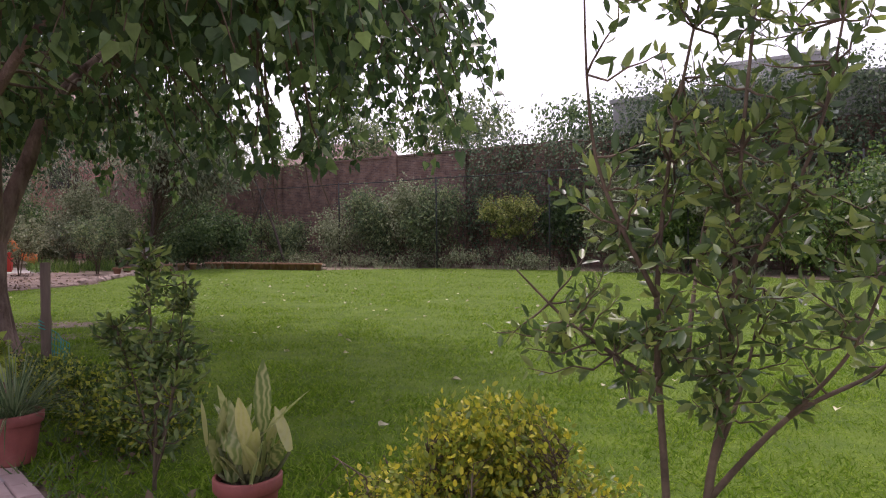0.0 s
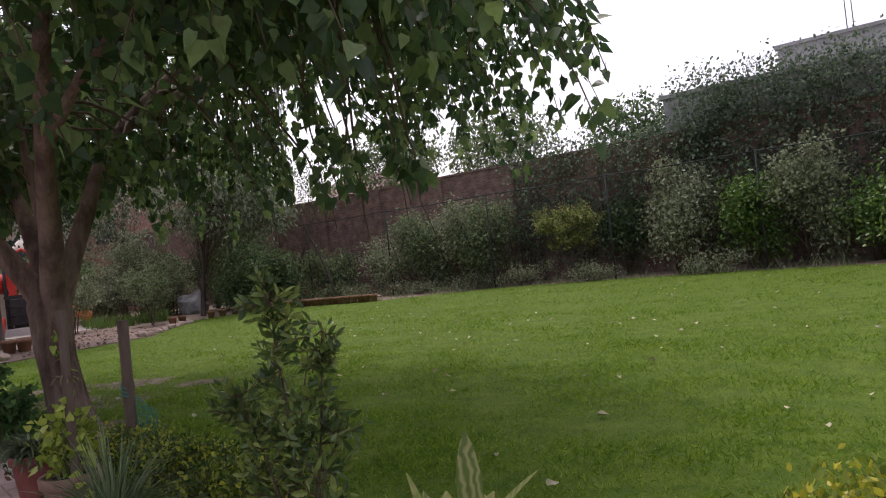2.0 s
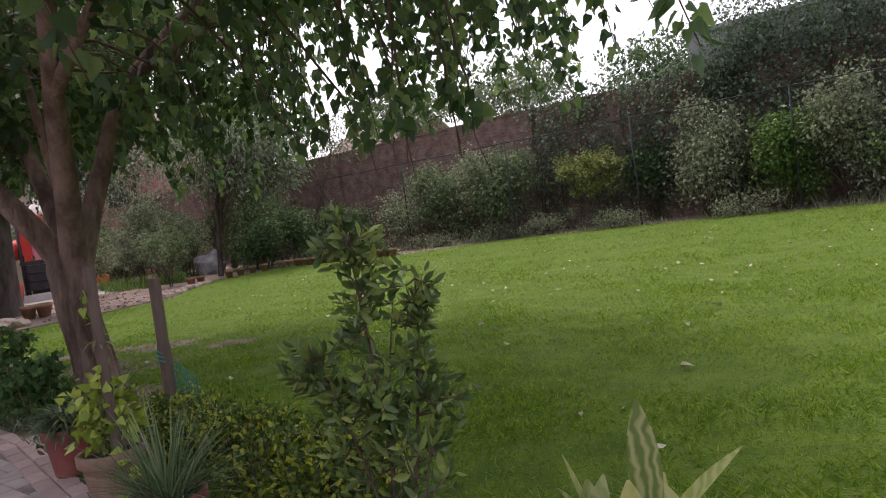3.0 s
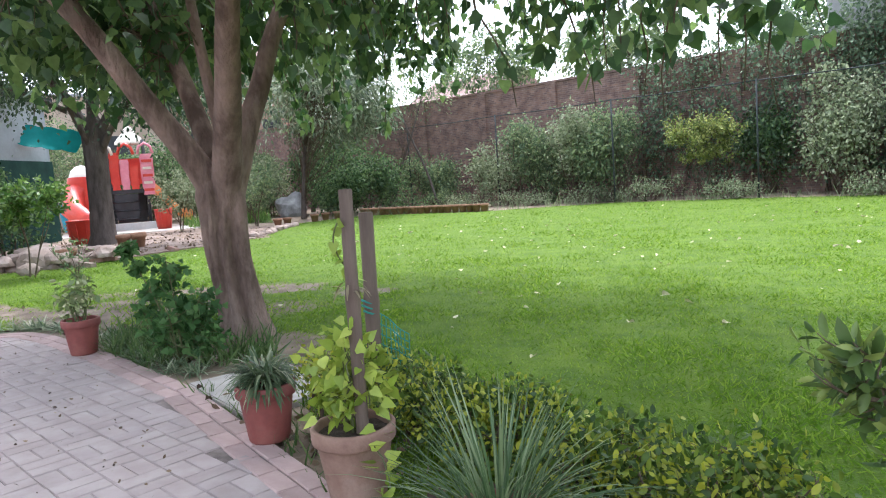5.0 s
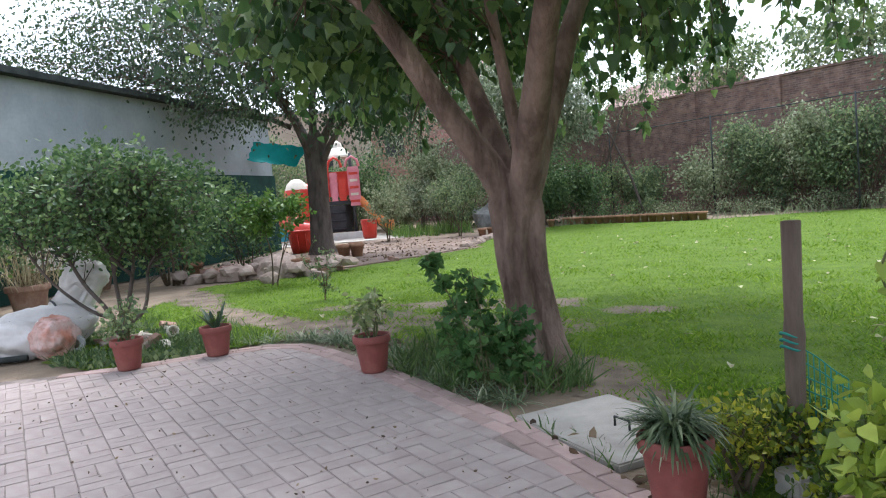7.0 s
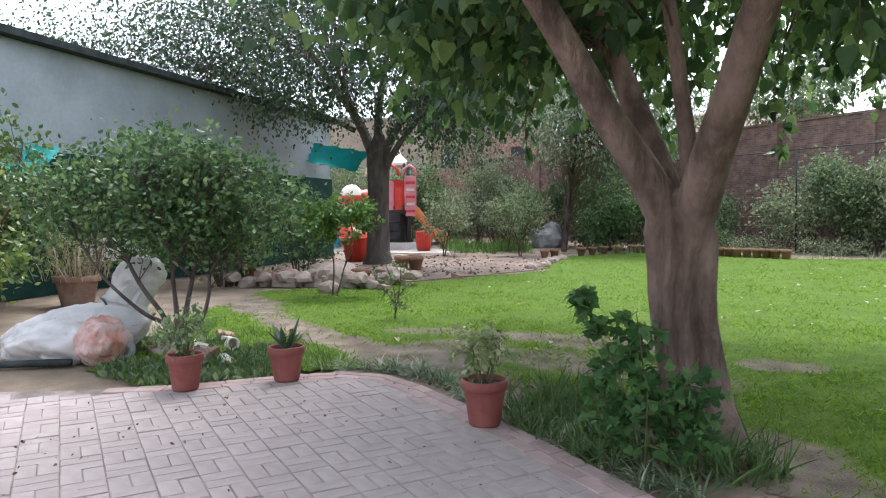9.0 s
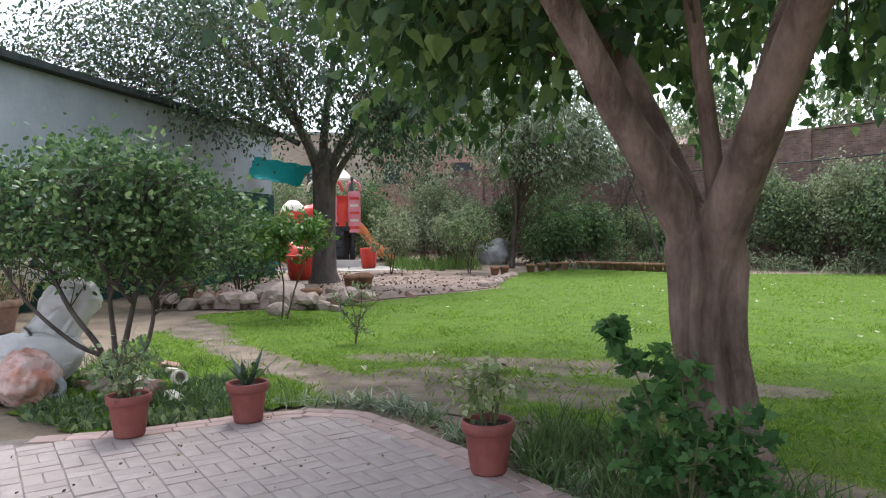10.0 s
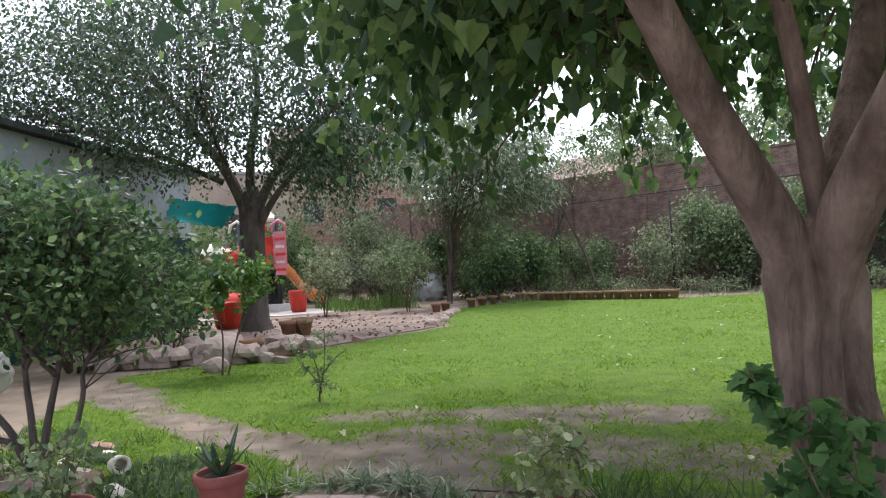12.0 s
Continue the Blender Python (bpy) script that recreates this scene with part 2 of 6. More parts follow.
FENCE_ANGLE = math.atan2(-0.5, 1.0)
M_WALL = brickmat("old_brickwork", (0.15, 0.098, 0.08), (0.25, 0.17, 0.14), (1.15, 1.2, 1.25), FENCE_ANGLE)
M_HOUSE = brickmat("red_brickwork", (0.34, 0.19, 0.15), (0.45, 0.27, 0.22), (1.1, 1.2, 1.25), 0.3)
M_ROOF = mat("red_roof", (0.25, 0.165, 0.14), (0.34, 0.235, 0.205), scale=2, fine=20, bump=0.5)
M_SHED = mat("galvanised_sheet", (0.3, 0.325, 0.335), (0.42, 0.445, 0.455), scale=0.6, fine=12, rough=0.5, bump=0.1, c3=(0.26, 0.25, 0.23), stain=0.5)
M_STEEL = mat("grey_steel", (0.028, 0.034, 0.032), (0.06, 0.066, 0.064), scale=5, fine=60, rough=0.75, bump=0.1)
M_TEAL = mat("teal_cloth", (0.01, 0.2, 0.19), (0.015, 0.29, 0.27), scale=1.5, fine=70, rough=0.7, bump=0.2)
M_NET = mat("dark_net", (0.012, 0.038, 0.03), (0.022, 0.065, 0.05), scale=1.5, fine=70, rough=0.95, bump=0.2)
M_RED = mat("red_plastic", (0.6, 0.045, 0.03), (0.72, 0.075, 0.045), scale=2, fine=30, rough=0.4, bump=0.05, c3=(0.6, 0.2, 0.15), stain=0.3)
M_ORANGE = mat("orange_plastic", (0.75, 0.22, 0.06), (0.85, 0.32, 0.1), scale=2, fine=30, rough=0.4, bump=0.05)
M_PINK = mat("pink_plastic", (0.7, 0.2, 0.26), (0.8, 0.32, 0.36), scale=2, fine=30, rough=0.4, bump=0.05)
M_CREAM = mat("cream_plastic", (0.7, 0.62, 0.5), (0.82, 0.74, 0.62), scale=2, fine=30, rough=0.45, bump=0.05)
M_BLACK = mat("dark_metal", (0.02, 0.02, 0.022), (0.045, 0.045, 0.05), scale=3, fine=40, rough=0.5, bump=0.1)
M_BLUE = mat("blue_plastic", (0.04, 0.35, 0.5), (0.08, 0.45, 0.6), scale=3, fine=30, rough=0.4, bump=0.05)
M_STONE = mat("rubble_stone", (0.26, 0.195, 0.155), (0.37, 0.295, 0.245), scale=4, fine=50, rough=0.95, bump=0.7, spread=0.12, c3=(0.42, 0.35, 0.3), stain=0.5)
M_LOOSE = mat("old_brick", (0.3, 0.17, 0.13), (0.42, 0.27, 0.21), scale=5, fine=60, bump=0.5, spread=0.15, c3=(0.46, 0.4, 0.35), stain=0.5)
M_LOG = mat("log_edging", (0.24, 0.13, 0.08), (0.36, 0.21, 0.13), scale=6, fine=50, bump=0.5, spread=0.15)
M_WHITE = mat("whitewash", (0.62, 0.61, 0.58), (0.76, 0.75, 0.72), scale=2, fine=30, rough=0.7, bump=0.15, c3=(0.5, 0.47, 0.42), stain=0.5)
M_INK = mat("sign_ink", (0.03, 0.03, 0.035), (0.06, 0.06, 0.065), scale=6, fine=60, rough=0.7, bump=0.05)
M_GNET = mat("green_mesh", (0.01, 0.16, 0.12), (0.02, 0.24, 0.19), scale=5, fine=70, rough=0.6, bump=0.1)
M_PLASTER = mat("grey_plaster", (0.3, 0.3, 0.29), (0.42, 0.42, 0.41), scale=0.8, fine=25, bump=0.2, c3=(0.2, 0.2, 0.2), stain=0.6)


def sheetmat():
    """Milky plastic sheeting, half see-through."""
    m = mat("milky_plastic_sheet", (0.56, 0.53, 0.5), (0.78, 0.74, 0.71), scale=2.2, fine=14, rough=0.32, bump=0.25, c3=(0.5, 0.42, 0.37), stain=0.3, bumpdist=0.02, vary=0.06)
    n = m.node_tree
    b = n.nodes["Principled BSDF"]
    tp = n.nodes.new("ShaderNodeBsdfTransparent")
    ms = n.nodes.new("ShaderNodeMixShader")
    ms.inputs[0].default_value = 0.14
    n.links.new(b.outputs[0], ms.inputs[1])
    n.links.new(tp.outputs[0], ms.inputs[2])
    n.links.new(ms.outputs[0], n.nodes["Material Output"].inputs["Surface"])
    return m


M_SHEET = sheetmat()

# ---- helpers for meshes ----
rng = np.random.default_rng(7)


def put(name, data, material, parent=None, label=""):
    data.materials.append(material)
    ob = new(name, data)
    if parent is not None:
        ob.parent = parent
    if label:
        ob["label"] = label
    return ob


def part(name, bm, material, parent=None, label="", smooth=False):
    me = bpy.data.meshes.new(name)
    bm.to_mesh(me)
    bm.free()
    if smooth:
        me.shade_smooth()
    return put(name, me, material, parent, label)


def raw(name, verts, faces, material, parent=None, label="", smooth=False):
    me = bpy.data.meshes.new(name)
    me.from_pydata([tuple(v) for v in verts], [], faces)
    me.update()
    if smooth:
        me.shade_smooth()
    return put(name, me, material, parent, label)


def fast(name, V, F, material, parent=None, label=""):
    """A mesh from arrays: V (n, 3), F (m, k)."""
    me = bpy.data.meshes.new(name)
    V = np.ascontiguousarray(V, dtype=np.float32)
    F = np.ascontiguousarray(F, dtype=np.int32)
    me.vertices.add(len(V))
    me.vertices.foreach_set("co", V.ravel())
    k = F.shape[1]
    me.loops.add(F.size)
    me.loops.foreach_set("vertex_index", F.ravel())
    me.polygons.add(len(F))
    me.polygons.foreach_set("loop_start", np.arange(len(F), dtype=np.int32) * k)
    me.polygons.foreach_set("loop_total", np.full(len(F), k, dtype=np.int32))
    me.update(calc_edges=True)
    me.shade_smooth()
    return put(name, me, material, parent, label)


def thing(name, label, category, at=(0, 0, 0), group="", kind=""):
    e = new(name)
    e.empty_display_size = 0.1
    e.location = at
    return tagged(e, label, category, group, kind)


def box(bm, x0, x1, y0, y1, z0, z1, m=None, bevel=0.0):
    r = bmesh.ops.create_cube(bm, size=1.0)
    vs = r["verts"]
    bmesh.ops.scale(bm, vec=(x1 - x0, y1 - y0, z1 - z0), verts=vs)
    bmesh.ops.translate(bm, vec=((x0 + x1) / 2, (y0 + y1) / 2, (z0 + z1) / 2), verts=vs)
    if bevel:
        es = list({e for v in vs for e in v.link_edges})
        r = bmesh.ops.bevel(bm, geom=es, offset=bevel, segments=2, affect="EDGES")
        vs = list({v for f in r["faces"] for v in f.verts} | {v for v in vs if v.is_valid})
    if m is not None:
        bmesh.ops.transform(bm, matrix=m, verts=vs)
    return vs


def lathe(bm, profile, n=20, m=None):
    rings = []
    for r, z in profile:
        rings.append([bm.verts.new((r * math.cos(2 * math.pi * i / n), r * math.sin(2 * math.pi * i / n), z)) for i in range(n)])
    for a, b in zip(rings, rings[1:]):
        for i in range(n):
            bm.faces.new((a[i], a[(i + 1) % n], b[(i + 1) % n], b[i]))
    vs = [v for r in rings for v in r]
    if m is not None:
        bmesh.ops.transform(bm, matrix=m, verts=vs)
    return rings


class Tubes:
    """Collects tapered tubes into one mesh."""

    def __init__(self):
        self.v, self.f = [], []

    def add(self, pts, radii, seg=6):
        pts = [Vector(p) for p in pts]
        base = len(self.v)
        up = Vector((0.13, 0.31, 0.94))
        for i, p in enumerate(pts):
            d = (pts[min(i + 1, len(pts) - 1)] - pts[max(i - 1, 0)]).normalized()
            a = d.cross(up)
            if a.length < 0.05:
                a = d.cross(Vector((1, 0, 0)))
            a.normalize()
            b = d.cross(a)
            for k in range(seg):
                w = 2 * math.pi * k / seg
                self.v.append(p + (a * math.cos(w) + b * math.sin(w)) * radii[i])
        for i in range(len(pts) - 1):
            for k in range(seg):
                q = base + i * seg
                self.f.append((q + k, q + (k + 1) % seg, q + seg + (k + 1) % seg, q + seg + k))
        self.f.append(tuple(base + (len(pts) - 1) * seg + k for k in range(seg)))
        self.f.append(tuple(base + seg - 1 - k for k in range(seg)))

    def make(self, name, material, parent=None, label=""):
        return raw(name, self.v, self.f, material, parent, label, smooth=True)


def bow(a, b, sag=0.1, n=4, wob=0.05):
    """A bent line from a to b."""
    a, b = Vector(a), Vector(b)
    L = (b - a).length
    out = []
    for i in range(n + 1):
        s = i / n
        p = a.lerp(b, s)
        p.z += sag * L * 4 * s * (1 - s)
        if 0 < i < n:
            p += Vector(rng.normal(0, 1, 3)) * wob * L * 0.3
        out.append(p)
    return out


LANCE = (np.array([(0, 0, 0), (0.16, 0.28, 0.05), (0.15, 0.65, 0.05), (0, 1, -0.06), (-0.15, 0.65, 0.05), (-0.16, 0.28, 0.05)], float), np.array([(0, 1, 2, 3), (0, 3, 4, 5)]))
OVAL = (np.array([(0, 0, 0), (0.26, 0.3, 0.06), (0.24, 0.68, 0.05), (0, 1, -0.05), (-0.24, 0.68, 0.05), (-0.26, 0.3, 0.06)], float), np.array([(0, 1, 2, 3), (0, 3, 4, 5)]))
HEART = (np.array([(0, 0, 0), (0.32, -0.06, 0.05), (0.47, 0.22, 0.07), (0.3, 0.6, 0.03), (0, 1.15, -0.08), (-0.3, 0.6, 0.03), (-0.47, 0.22, 0.07), (-0.32, -0.06, 0.05)], float),
         np.array([(0, 1, 2), (0, 2, 3), (0, 3, 4), (0, 4, 5), (0, 5, 6), (0, 6, 7)]))
BLADE = (np.array([(-0.06, 0, 0), (0.06, 0, 0), (0.035, 0.6, 0.05), (-0.035, 0.6, 0.05), (0, 1, 0.22)], float), np.array([(0, 1, 2), (0, 2, 3), (3, 2, 4)]))


def leaves(name, P, D, S, shape, material, parent=None, label="", roll=None):
    """Leaves at P along D, of length S, as one mesh with an island for each."""
    P, D, S = np.asarray(P, float), np.asarray(D, float), np.asarray(S, float)
    T, F = shape
    y = D / np.maximum(np.linalg.norm(D, axis=1, keepdims=True), 1e-6)
    ref = rng.normal(0, 1, P.shape)
    if roll is not None:
        ref = np.tile(np.array(roll, float), (len(P), 1)) + rng.normal(0, 0.35, P.shape)
    x = np.cross(y, ref)
    x /= np.maximum(np.linalg.norm(x, axis=1, keepdims=True), 1e-6)
    z = np.cross(x, y)
    V = P[:, None, :] + S[:, None, None] * (T[None, :, 0:1] * x[:, None, :] + T[None, :, 1:2] * y[:, None, :] + T[None, :, 2:3] * z[:, None, :])
    n, k = len(P), len(T)
    FF = (F[None] + (np.arange(n) * k)[:, None, None]).reshape(-1, F.shape[1])
    return fast(name, V.reshape(-1, 3), FF, material, parent, label)


def ribbons(name, blades, material, parent=None, label="", segs=5):
    """Long arching leaves: (base, heading, rise, length, width, droop) each."""
    V, F = [], []
    for base, ang, rise, length, width, droop in blades:
        b = len(V)
        p = np.array(base, float)
        d = np.array((math.cos(ang) * math.cos(rise), math.sin(ang) * math.cos(rise), math.sin(rise)))
        side = np.array((-math.sin(ang), math.cos(ang), 0))
        for i in range(segs + 1):
            s = i / segs
            w = width * 0.5 * max(0.04, math.sin(math.pi * min(1.0, 0.16 + 0.84 * s))) ** 0.8
            lift = np.array((0, 0, w * 0.35))
            V += [p + side * w + lift, p, p - side * w + lift]
            d = d + np.array((0, 0, -droop / segs))
            d /= np.linalg.norm(d)
            p = p + d * length / segs
        for i in range(segs):
            q = b + 3 * i
            F += [(q, q + 1, q + 4, q + 3), (q + 1, q + 2, q + 5, q + 4)]
    return fast(name, np.array(V), np.array(F), material, parent, label)


def in_ball(n, bias=0.5):
    v = rng.normal(0, 1, (n, 3))
    v /= np.linalg.norm(v, axis=1, keepdims=True)
    return v * (rng.random((n, 1)) ** bias)


def crown(limbs, balls, per, size, spread, shape, tubes, hang=0.5, twig=0.012, jitter=0.35):
    """Sprays of leaves within the balls, each on a twig that leaves the nearest limb. Gives P, D, S."""
    L = np.array([p for l in limbs for p in l], float)
    P, D, S = [], [], []
    for cx, cy, cz, rx, ry, rz, nsub in balls:
        for c in in_ball(nsub, 0.42) * (rx, ry, rz) + (cx, cy, cz):
            d2 = ((L - c) ** 2).sum(1) + 0.6 * np.maximum(L[:, 2] - c[2], 0) ** 2
            near = np.argsort(d2)[:14]
            a = L[near[int(len(near) * rng.random() ** 1.6)]]
            pts = bow(a, c, 0.06, 3, 0.3)
            r0 = min(0.05, twig * (1 + 0.5 * np.linalg.norm(c - a)))
            tubes.add(pts, [r0, r0 * 0.7, r0 * 0.5, r0 * 0.25], 4)
            q = np.array([tuple(p) for p in pts])
            out = c - q[-2]
            out = out / (np.linalg.norm(out) + 1e-6)
            n = max(3, int(per * rng.uniform(0.6, 1.4)))
            s = rng.normal(0, 1, (n, 3)) * spread * (1, 1, 0.75) + c
            P.append(s)
            dd = rng.normal(0, 0.6, (n, 3)) + out * 0.5
            dd[:, 2] -= hang
            D.append(dd)
            S.append(size * rng.uniform(1 - jitter, 1 + jitter, n))
    return np.concatenate(P), np.concatenate(D), np.concatenate(S)


def shrub(name, at, height, rx, ry, label, category, leaf, shape, size, sprays, per, spread=0.09, low=0.15, stems=6, wood=None, group="", hang=0.1, stem_r=0.012, lean=(0, 0), cone=False, reach=(0.55, 0.85), ragged=False):
    """A bush of stems that fan out from the ground, with leaves in sprays."""
    t = thing(name, label, category, (at[0], at[1], at[2] if len(at) > 2 else 0), group)
    tb = Tubes()
    limbs = []
    for i in range(stems):
        w = 2 * math.pi * (i + rng.random()) / stems
        rr = rng.uniform(0.3, 0.8)
        top = (lean[0] + rx * rr * math.cos(w), lean[1] + ry * rr * math.sin(w), height * rng.uniform(*reach))
        b = (0.12 * rx * math.cos(w), 0.12 * ry * math.sin(w), -0.02)
        pts = bow(b, top, 0.08, 5, 0.16)
        tb.add(pts, [stem_r * f for f in (1.2, 1, 0.85, 0.7, 0.5, 0.3)], 5)
        limbs.append([tuple(p.lerp(q, k / 4)) for p, q in zip(pts[1:], pts[2:]) for k in range(4)])
    zc, rz = (low * height + height) / 2, height * (1 - low) / 2
    balls = [(lean[0], lean[1], zc, rx, ry, rz, sprays)]
    if ragged:
        balls = []
        for i in range(6):
            w, q, k = rng.uniform(0, 6.28), rng.uniform(0.2, 0.75), rng.uniform(0.3, 0.62)
            hz = height * rng.uniform(0.3, 0.8)
            balls.append((rx * q * math.cos(w), ry * q * math.sin(w), hz, rx * k, ry * k, min(hz * 0.95, height * k * 0.6), sprays // 6))
    if cone:
        balls = [(lean[0], lean[1], height * 0.22, rx, ry, height * 0.26, int(sprays * 0.55)), (lean[0], lean[1], height * 0.5, rx * 0.66, ry * 0.66, height * 0.24, int(sprays * 0.3)), (lean[0], lean[1], height * 0.78, rx * 0.34, ry * 0.34, height * 0.22, int(sprays * 0.15))]
    P, D, S = crown(limbs, balls, per, size, spread, shape, tb, hang=hang, twig=stem_r * 0.25)
    keep = P[:, 2] > 0.02
    tb.make("wood", wood or M_TWIG, t)
    leaves("foliage", P[keep], D[keep], S[keep], shape, leaf, t)
    return t

def twigs(limbs, balls, per, size, tubes, twig=0.004, rise=0.15, tail=0.75):
    """Twigs that end within the balls, with leaves set in turn along each one. Gives P, D, S."""
    L = np.array([p for l in limbs for p in l], float)
    P, D, S = [], [], []
    for cx, cy, cz, rx, ry, rz, nsub in balls:
        for c in in_ball(nsub, 0.5) * (rx, ry, rz) + (cx, cy, cz):
            d2 = ((L - c) ** 2).sum(1) + 2.0 * np.maximum(L[:, 2] - c[2] + 0.03, 0) ** 2
            a = L[np.argsort(d2)[rng.integers(0, 3)]]
            pts = bow(a, c, -0.08, 4, 0.12)
            tubes.add(pts, [twig, twig * 0.85, twig * 0.7, twig * 0.5, twig * 0.25], 5)
            q = np.array([tuple(p) for p in pts])
            d = q[-1] - q[0]
            d /= np.linalg.norm(d) + 1e-6
            u = np.cross(d, (0.2, 0.1, 1.0))
            u /= np.linalg.norm(u) + 1e-6
            v = np.cross(d, u)
            n = max(3, int(per * rng.uniform(0.7, 1.3)))
            ss = np.linspace(1 - tail, 1, n) * 3.999
            i0 = ss.astype(int)
            w = np.arange(n) * 2.4 + rng.uniform(0, 6.3)
            side = u * np.cos(w)[:, None] + v * np.sin(w)[:, None]
            P.append(q[i0] + (q[i0 + 1] - q[i0]) * (ss - i0)[:, None] + side * size * 0.08)
            D.append(side * 0.85 + d * 0.6 + (0, 0, rise) + rng.normal(0, 0.22, (n, 3)))
            S.append(size * rng.uniform(0.65, 1.2, n) * np.linspace(1.05, 0.75, n))
    return np.concatenate(P), np.concatenate(D), np.concatenate(S)

# ---- ground, lawn and paving ----
def inside(poly, x, y):
    x, y = np.asarray(x, float), np.asarray(y, float)
    r = np.zeros(x.shape, bool)
    for (x0, y0), (x1, y1) in zip(poly, poly[1:] + poly[:1]):
        c = ((y0 > y) != (y1 > y)) & (x < (x1 - x0) * (y - y0) / (y1 - y0 + 1e-12) + x0)
        r ^= c
    return r


def smooth_noise(x, y, s, seed):
    return np.array([noise.noise((a * s + seed, b * s - seed, seed * 1.7)) for a, b in zip(np.ravel(x), np.ravel(y))]).reshape(np.shape(x))


EDGE = [(4.5, -0.6), (2.2, 1.15), (-1.1, 3.7), (-2.58, 4.98), (-4.58, 6.6), (-5.95, 7.45), (-6.68, 7.86), (-7.3, 8.18), (-7.8, 8.36), (-8.2, 8.27), (-8.65, 7.84), (-9.05, 7.26), (-9.5, 6.8)]
PATIO = EDGE + [(-10.4, 6.2), (-11.6, 5.4), (-12.5, 3.0), (-12.5, -3.5), (6.0, -3.5), (6.0, -0.6)]
LAWN = [(9.5, -1.5), (4.6, -0.5), (2.25, 1.2), (-1.1, 3.75), (-2.6, 5.0), (-3.6, 6.3), (-4.6, 7.45), (-5.6, 8.1), (-6.6, 8.55), (-7.3, 8.75), (-8.2, 8.6), (-8.9, 7.85), (-9.4, 7.0), (-10.4, 7.3), (-11.6, 8.6), (-12.6, 9.8), (-14.4, 12.9), (-12.8, 15.2),
        (-12.3, 17.0), (-11.4, 19.6), (-12.6, 22.4), (-13.4, 25.0), (-11.9, 28.0), (-6.6, 26.3), (-2.4, 27.2), (1.8, 25.3), (5.7, 22.8), (8.6, 20.0), (11.0, 17.0), (13.0, 8.0)]


def ground_sheet():
    ax = np.concatenate([[-400, -150, -70, -40], np.arange(-30, 22, 0.75), [30, 60, 150, 400]])
    ay = np.concatenate([[-300, -100, -30, -10], np.arange(-6, 44, 0.75), [60, 100, 250, 600]])
    X, Y = np.meshgrid(ax, ay)
    Z = -0.02 + 0.006 * smooth_noise(X, Y, 0.35, 3.1)
    V = np.stack([X, Y, Z], -1).reshape(-1, 3)
    h, w = X.shape
    i = (np.arange(h - 1)[:, None] * w + np.arange(w - 1)[None]).ravel()
    g = fast("ground", V, np.stack([i, i + 1, i + w + 1, i + w], 1), M_EARTH)
    tagged(g, "bare brown earth of the garden with litter", "ground", kind="structure")


def flat_patch(name, outline, z, material, label, category, wobble=0.12, parent=None, step=0.35):
    """A flat sheet with an uneven rim."""
    pts = []
    for (x0, y0), (x1, y1) in zip(outline, outline[1:] + outline[:1]):
        n = max(1, int(math.hypot(x1 - x0, y1 - y0) / step))
        for i in range(n):
            s = i / n
            x, y = x0 + (x1 - x0) * s, y0 + (y1 - y0) * s
            w = noise.noise((x * 2.1, y * 2.1, 0.5)) * wobble + noise.noise((x * 7, y * 7, 3.5)) * wobble * 0.4
            pts.append((x + w, y + w * 0.8))
    bm = bmesh.new()
    top = [bm.verts.new((x, y, z)) for x, y in pts]
    bot = [bm.verts.new((x, y, z - 0.05)) for x, y in pts]
    bm.faces.new(top)
    for i in range(len(pts)):
        j = (i + 1) % len(pts)
        bm.faces.new((top[j], top[i], bot[i], bot[j]))
    bmesh.ops.triangulate(bm, faces=[f for f in bm.faces if len(f.verts) > 4])
    bmesh.ops.recalc_face_normals(bm, faces=bm.faces)
    o = part(name, bm, material, parent)
    if parent is None:
        tagged(o, label, category, kind="structure")
    return o


def blob(cx, cy, rx, ry, turn=0.0, n=14):
    c, s = math.cos(turn), math.sin(turn)
    out = []
    for i in range(n):
        w = 2 * math.pi * i / n
        k = 1 + 0.22 * math.sin(3 * w + cx) + 0.12 * math.sin(5 * w + cy)
        a, b = rx * k * math.cos(w), ry * k * math.sin(w)
        out.append((cx + a * c - b * s, cy + a * s + b * c))
    return out


def bareness(x, y):
    """How far the turf is worn away, 0 to 1."""
    x, y = np.asarray(x, float), np.asarray(y, float)
    n1 = smooth_noise(x, y, 1.1, 2.0) + 0.6 * smooth_noise(x, y, 3.3, 9.0)
    out = np.zeros(x.shape)
    for cx, cy, rx, ry, turn, k in WORN:
        c, s = math.cos(turn), math.sin(turn)
        a, b = ((x - cx) * c + (y - cy) * s) / rx, (-(x - cx) * s + (y - cy) * c) / ry
        out = np.maximum(out, k * np.clip(1.7 - np.hypot(a, b) * 1.15 + 0.75 * n1, 0, 1))
    return out


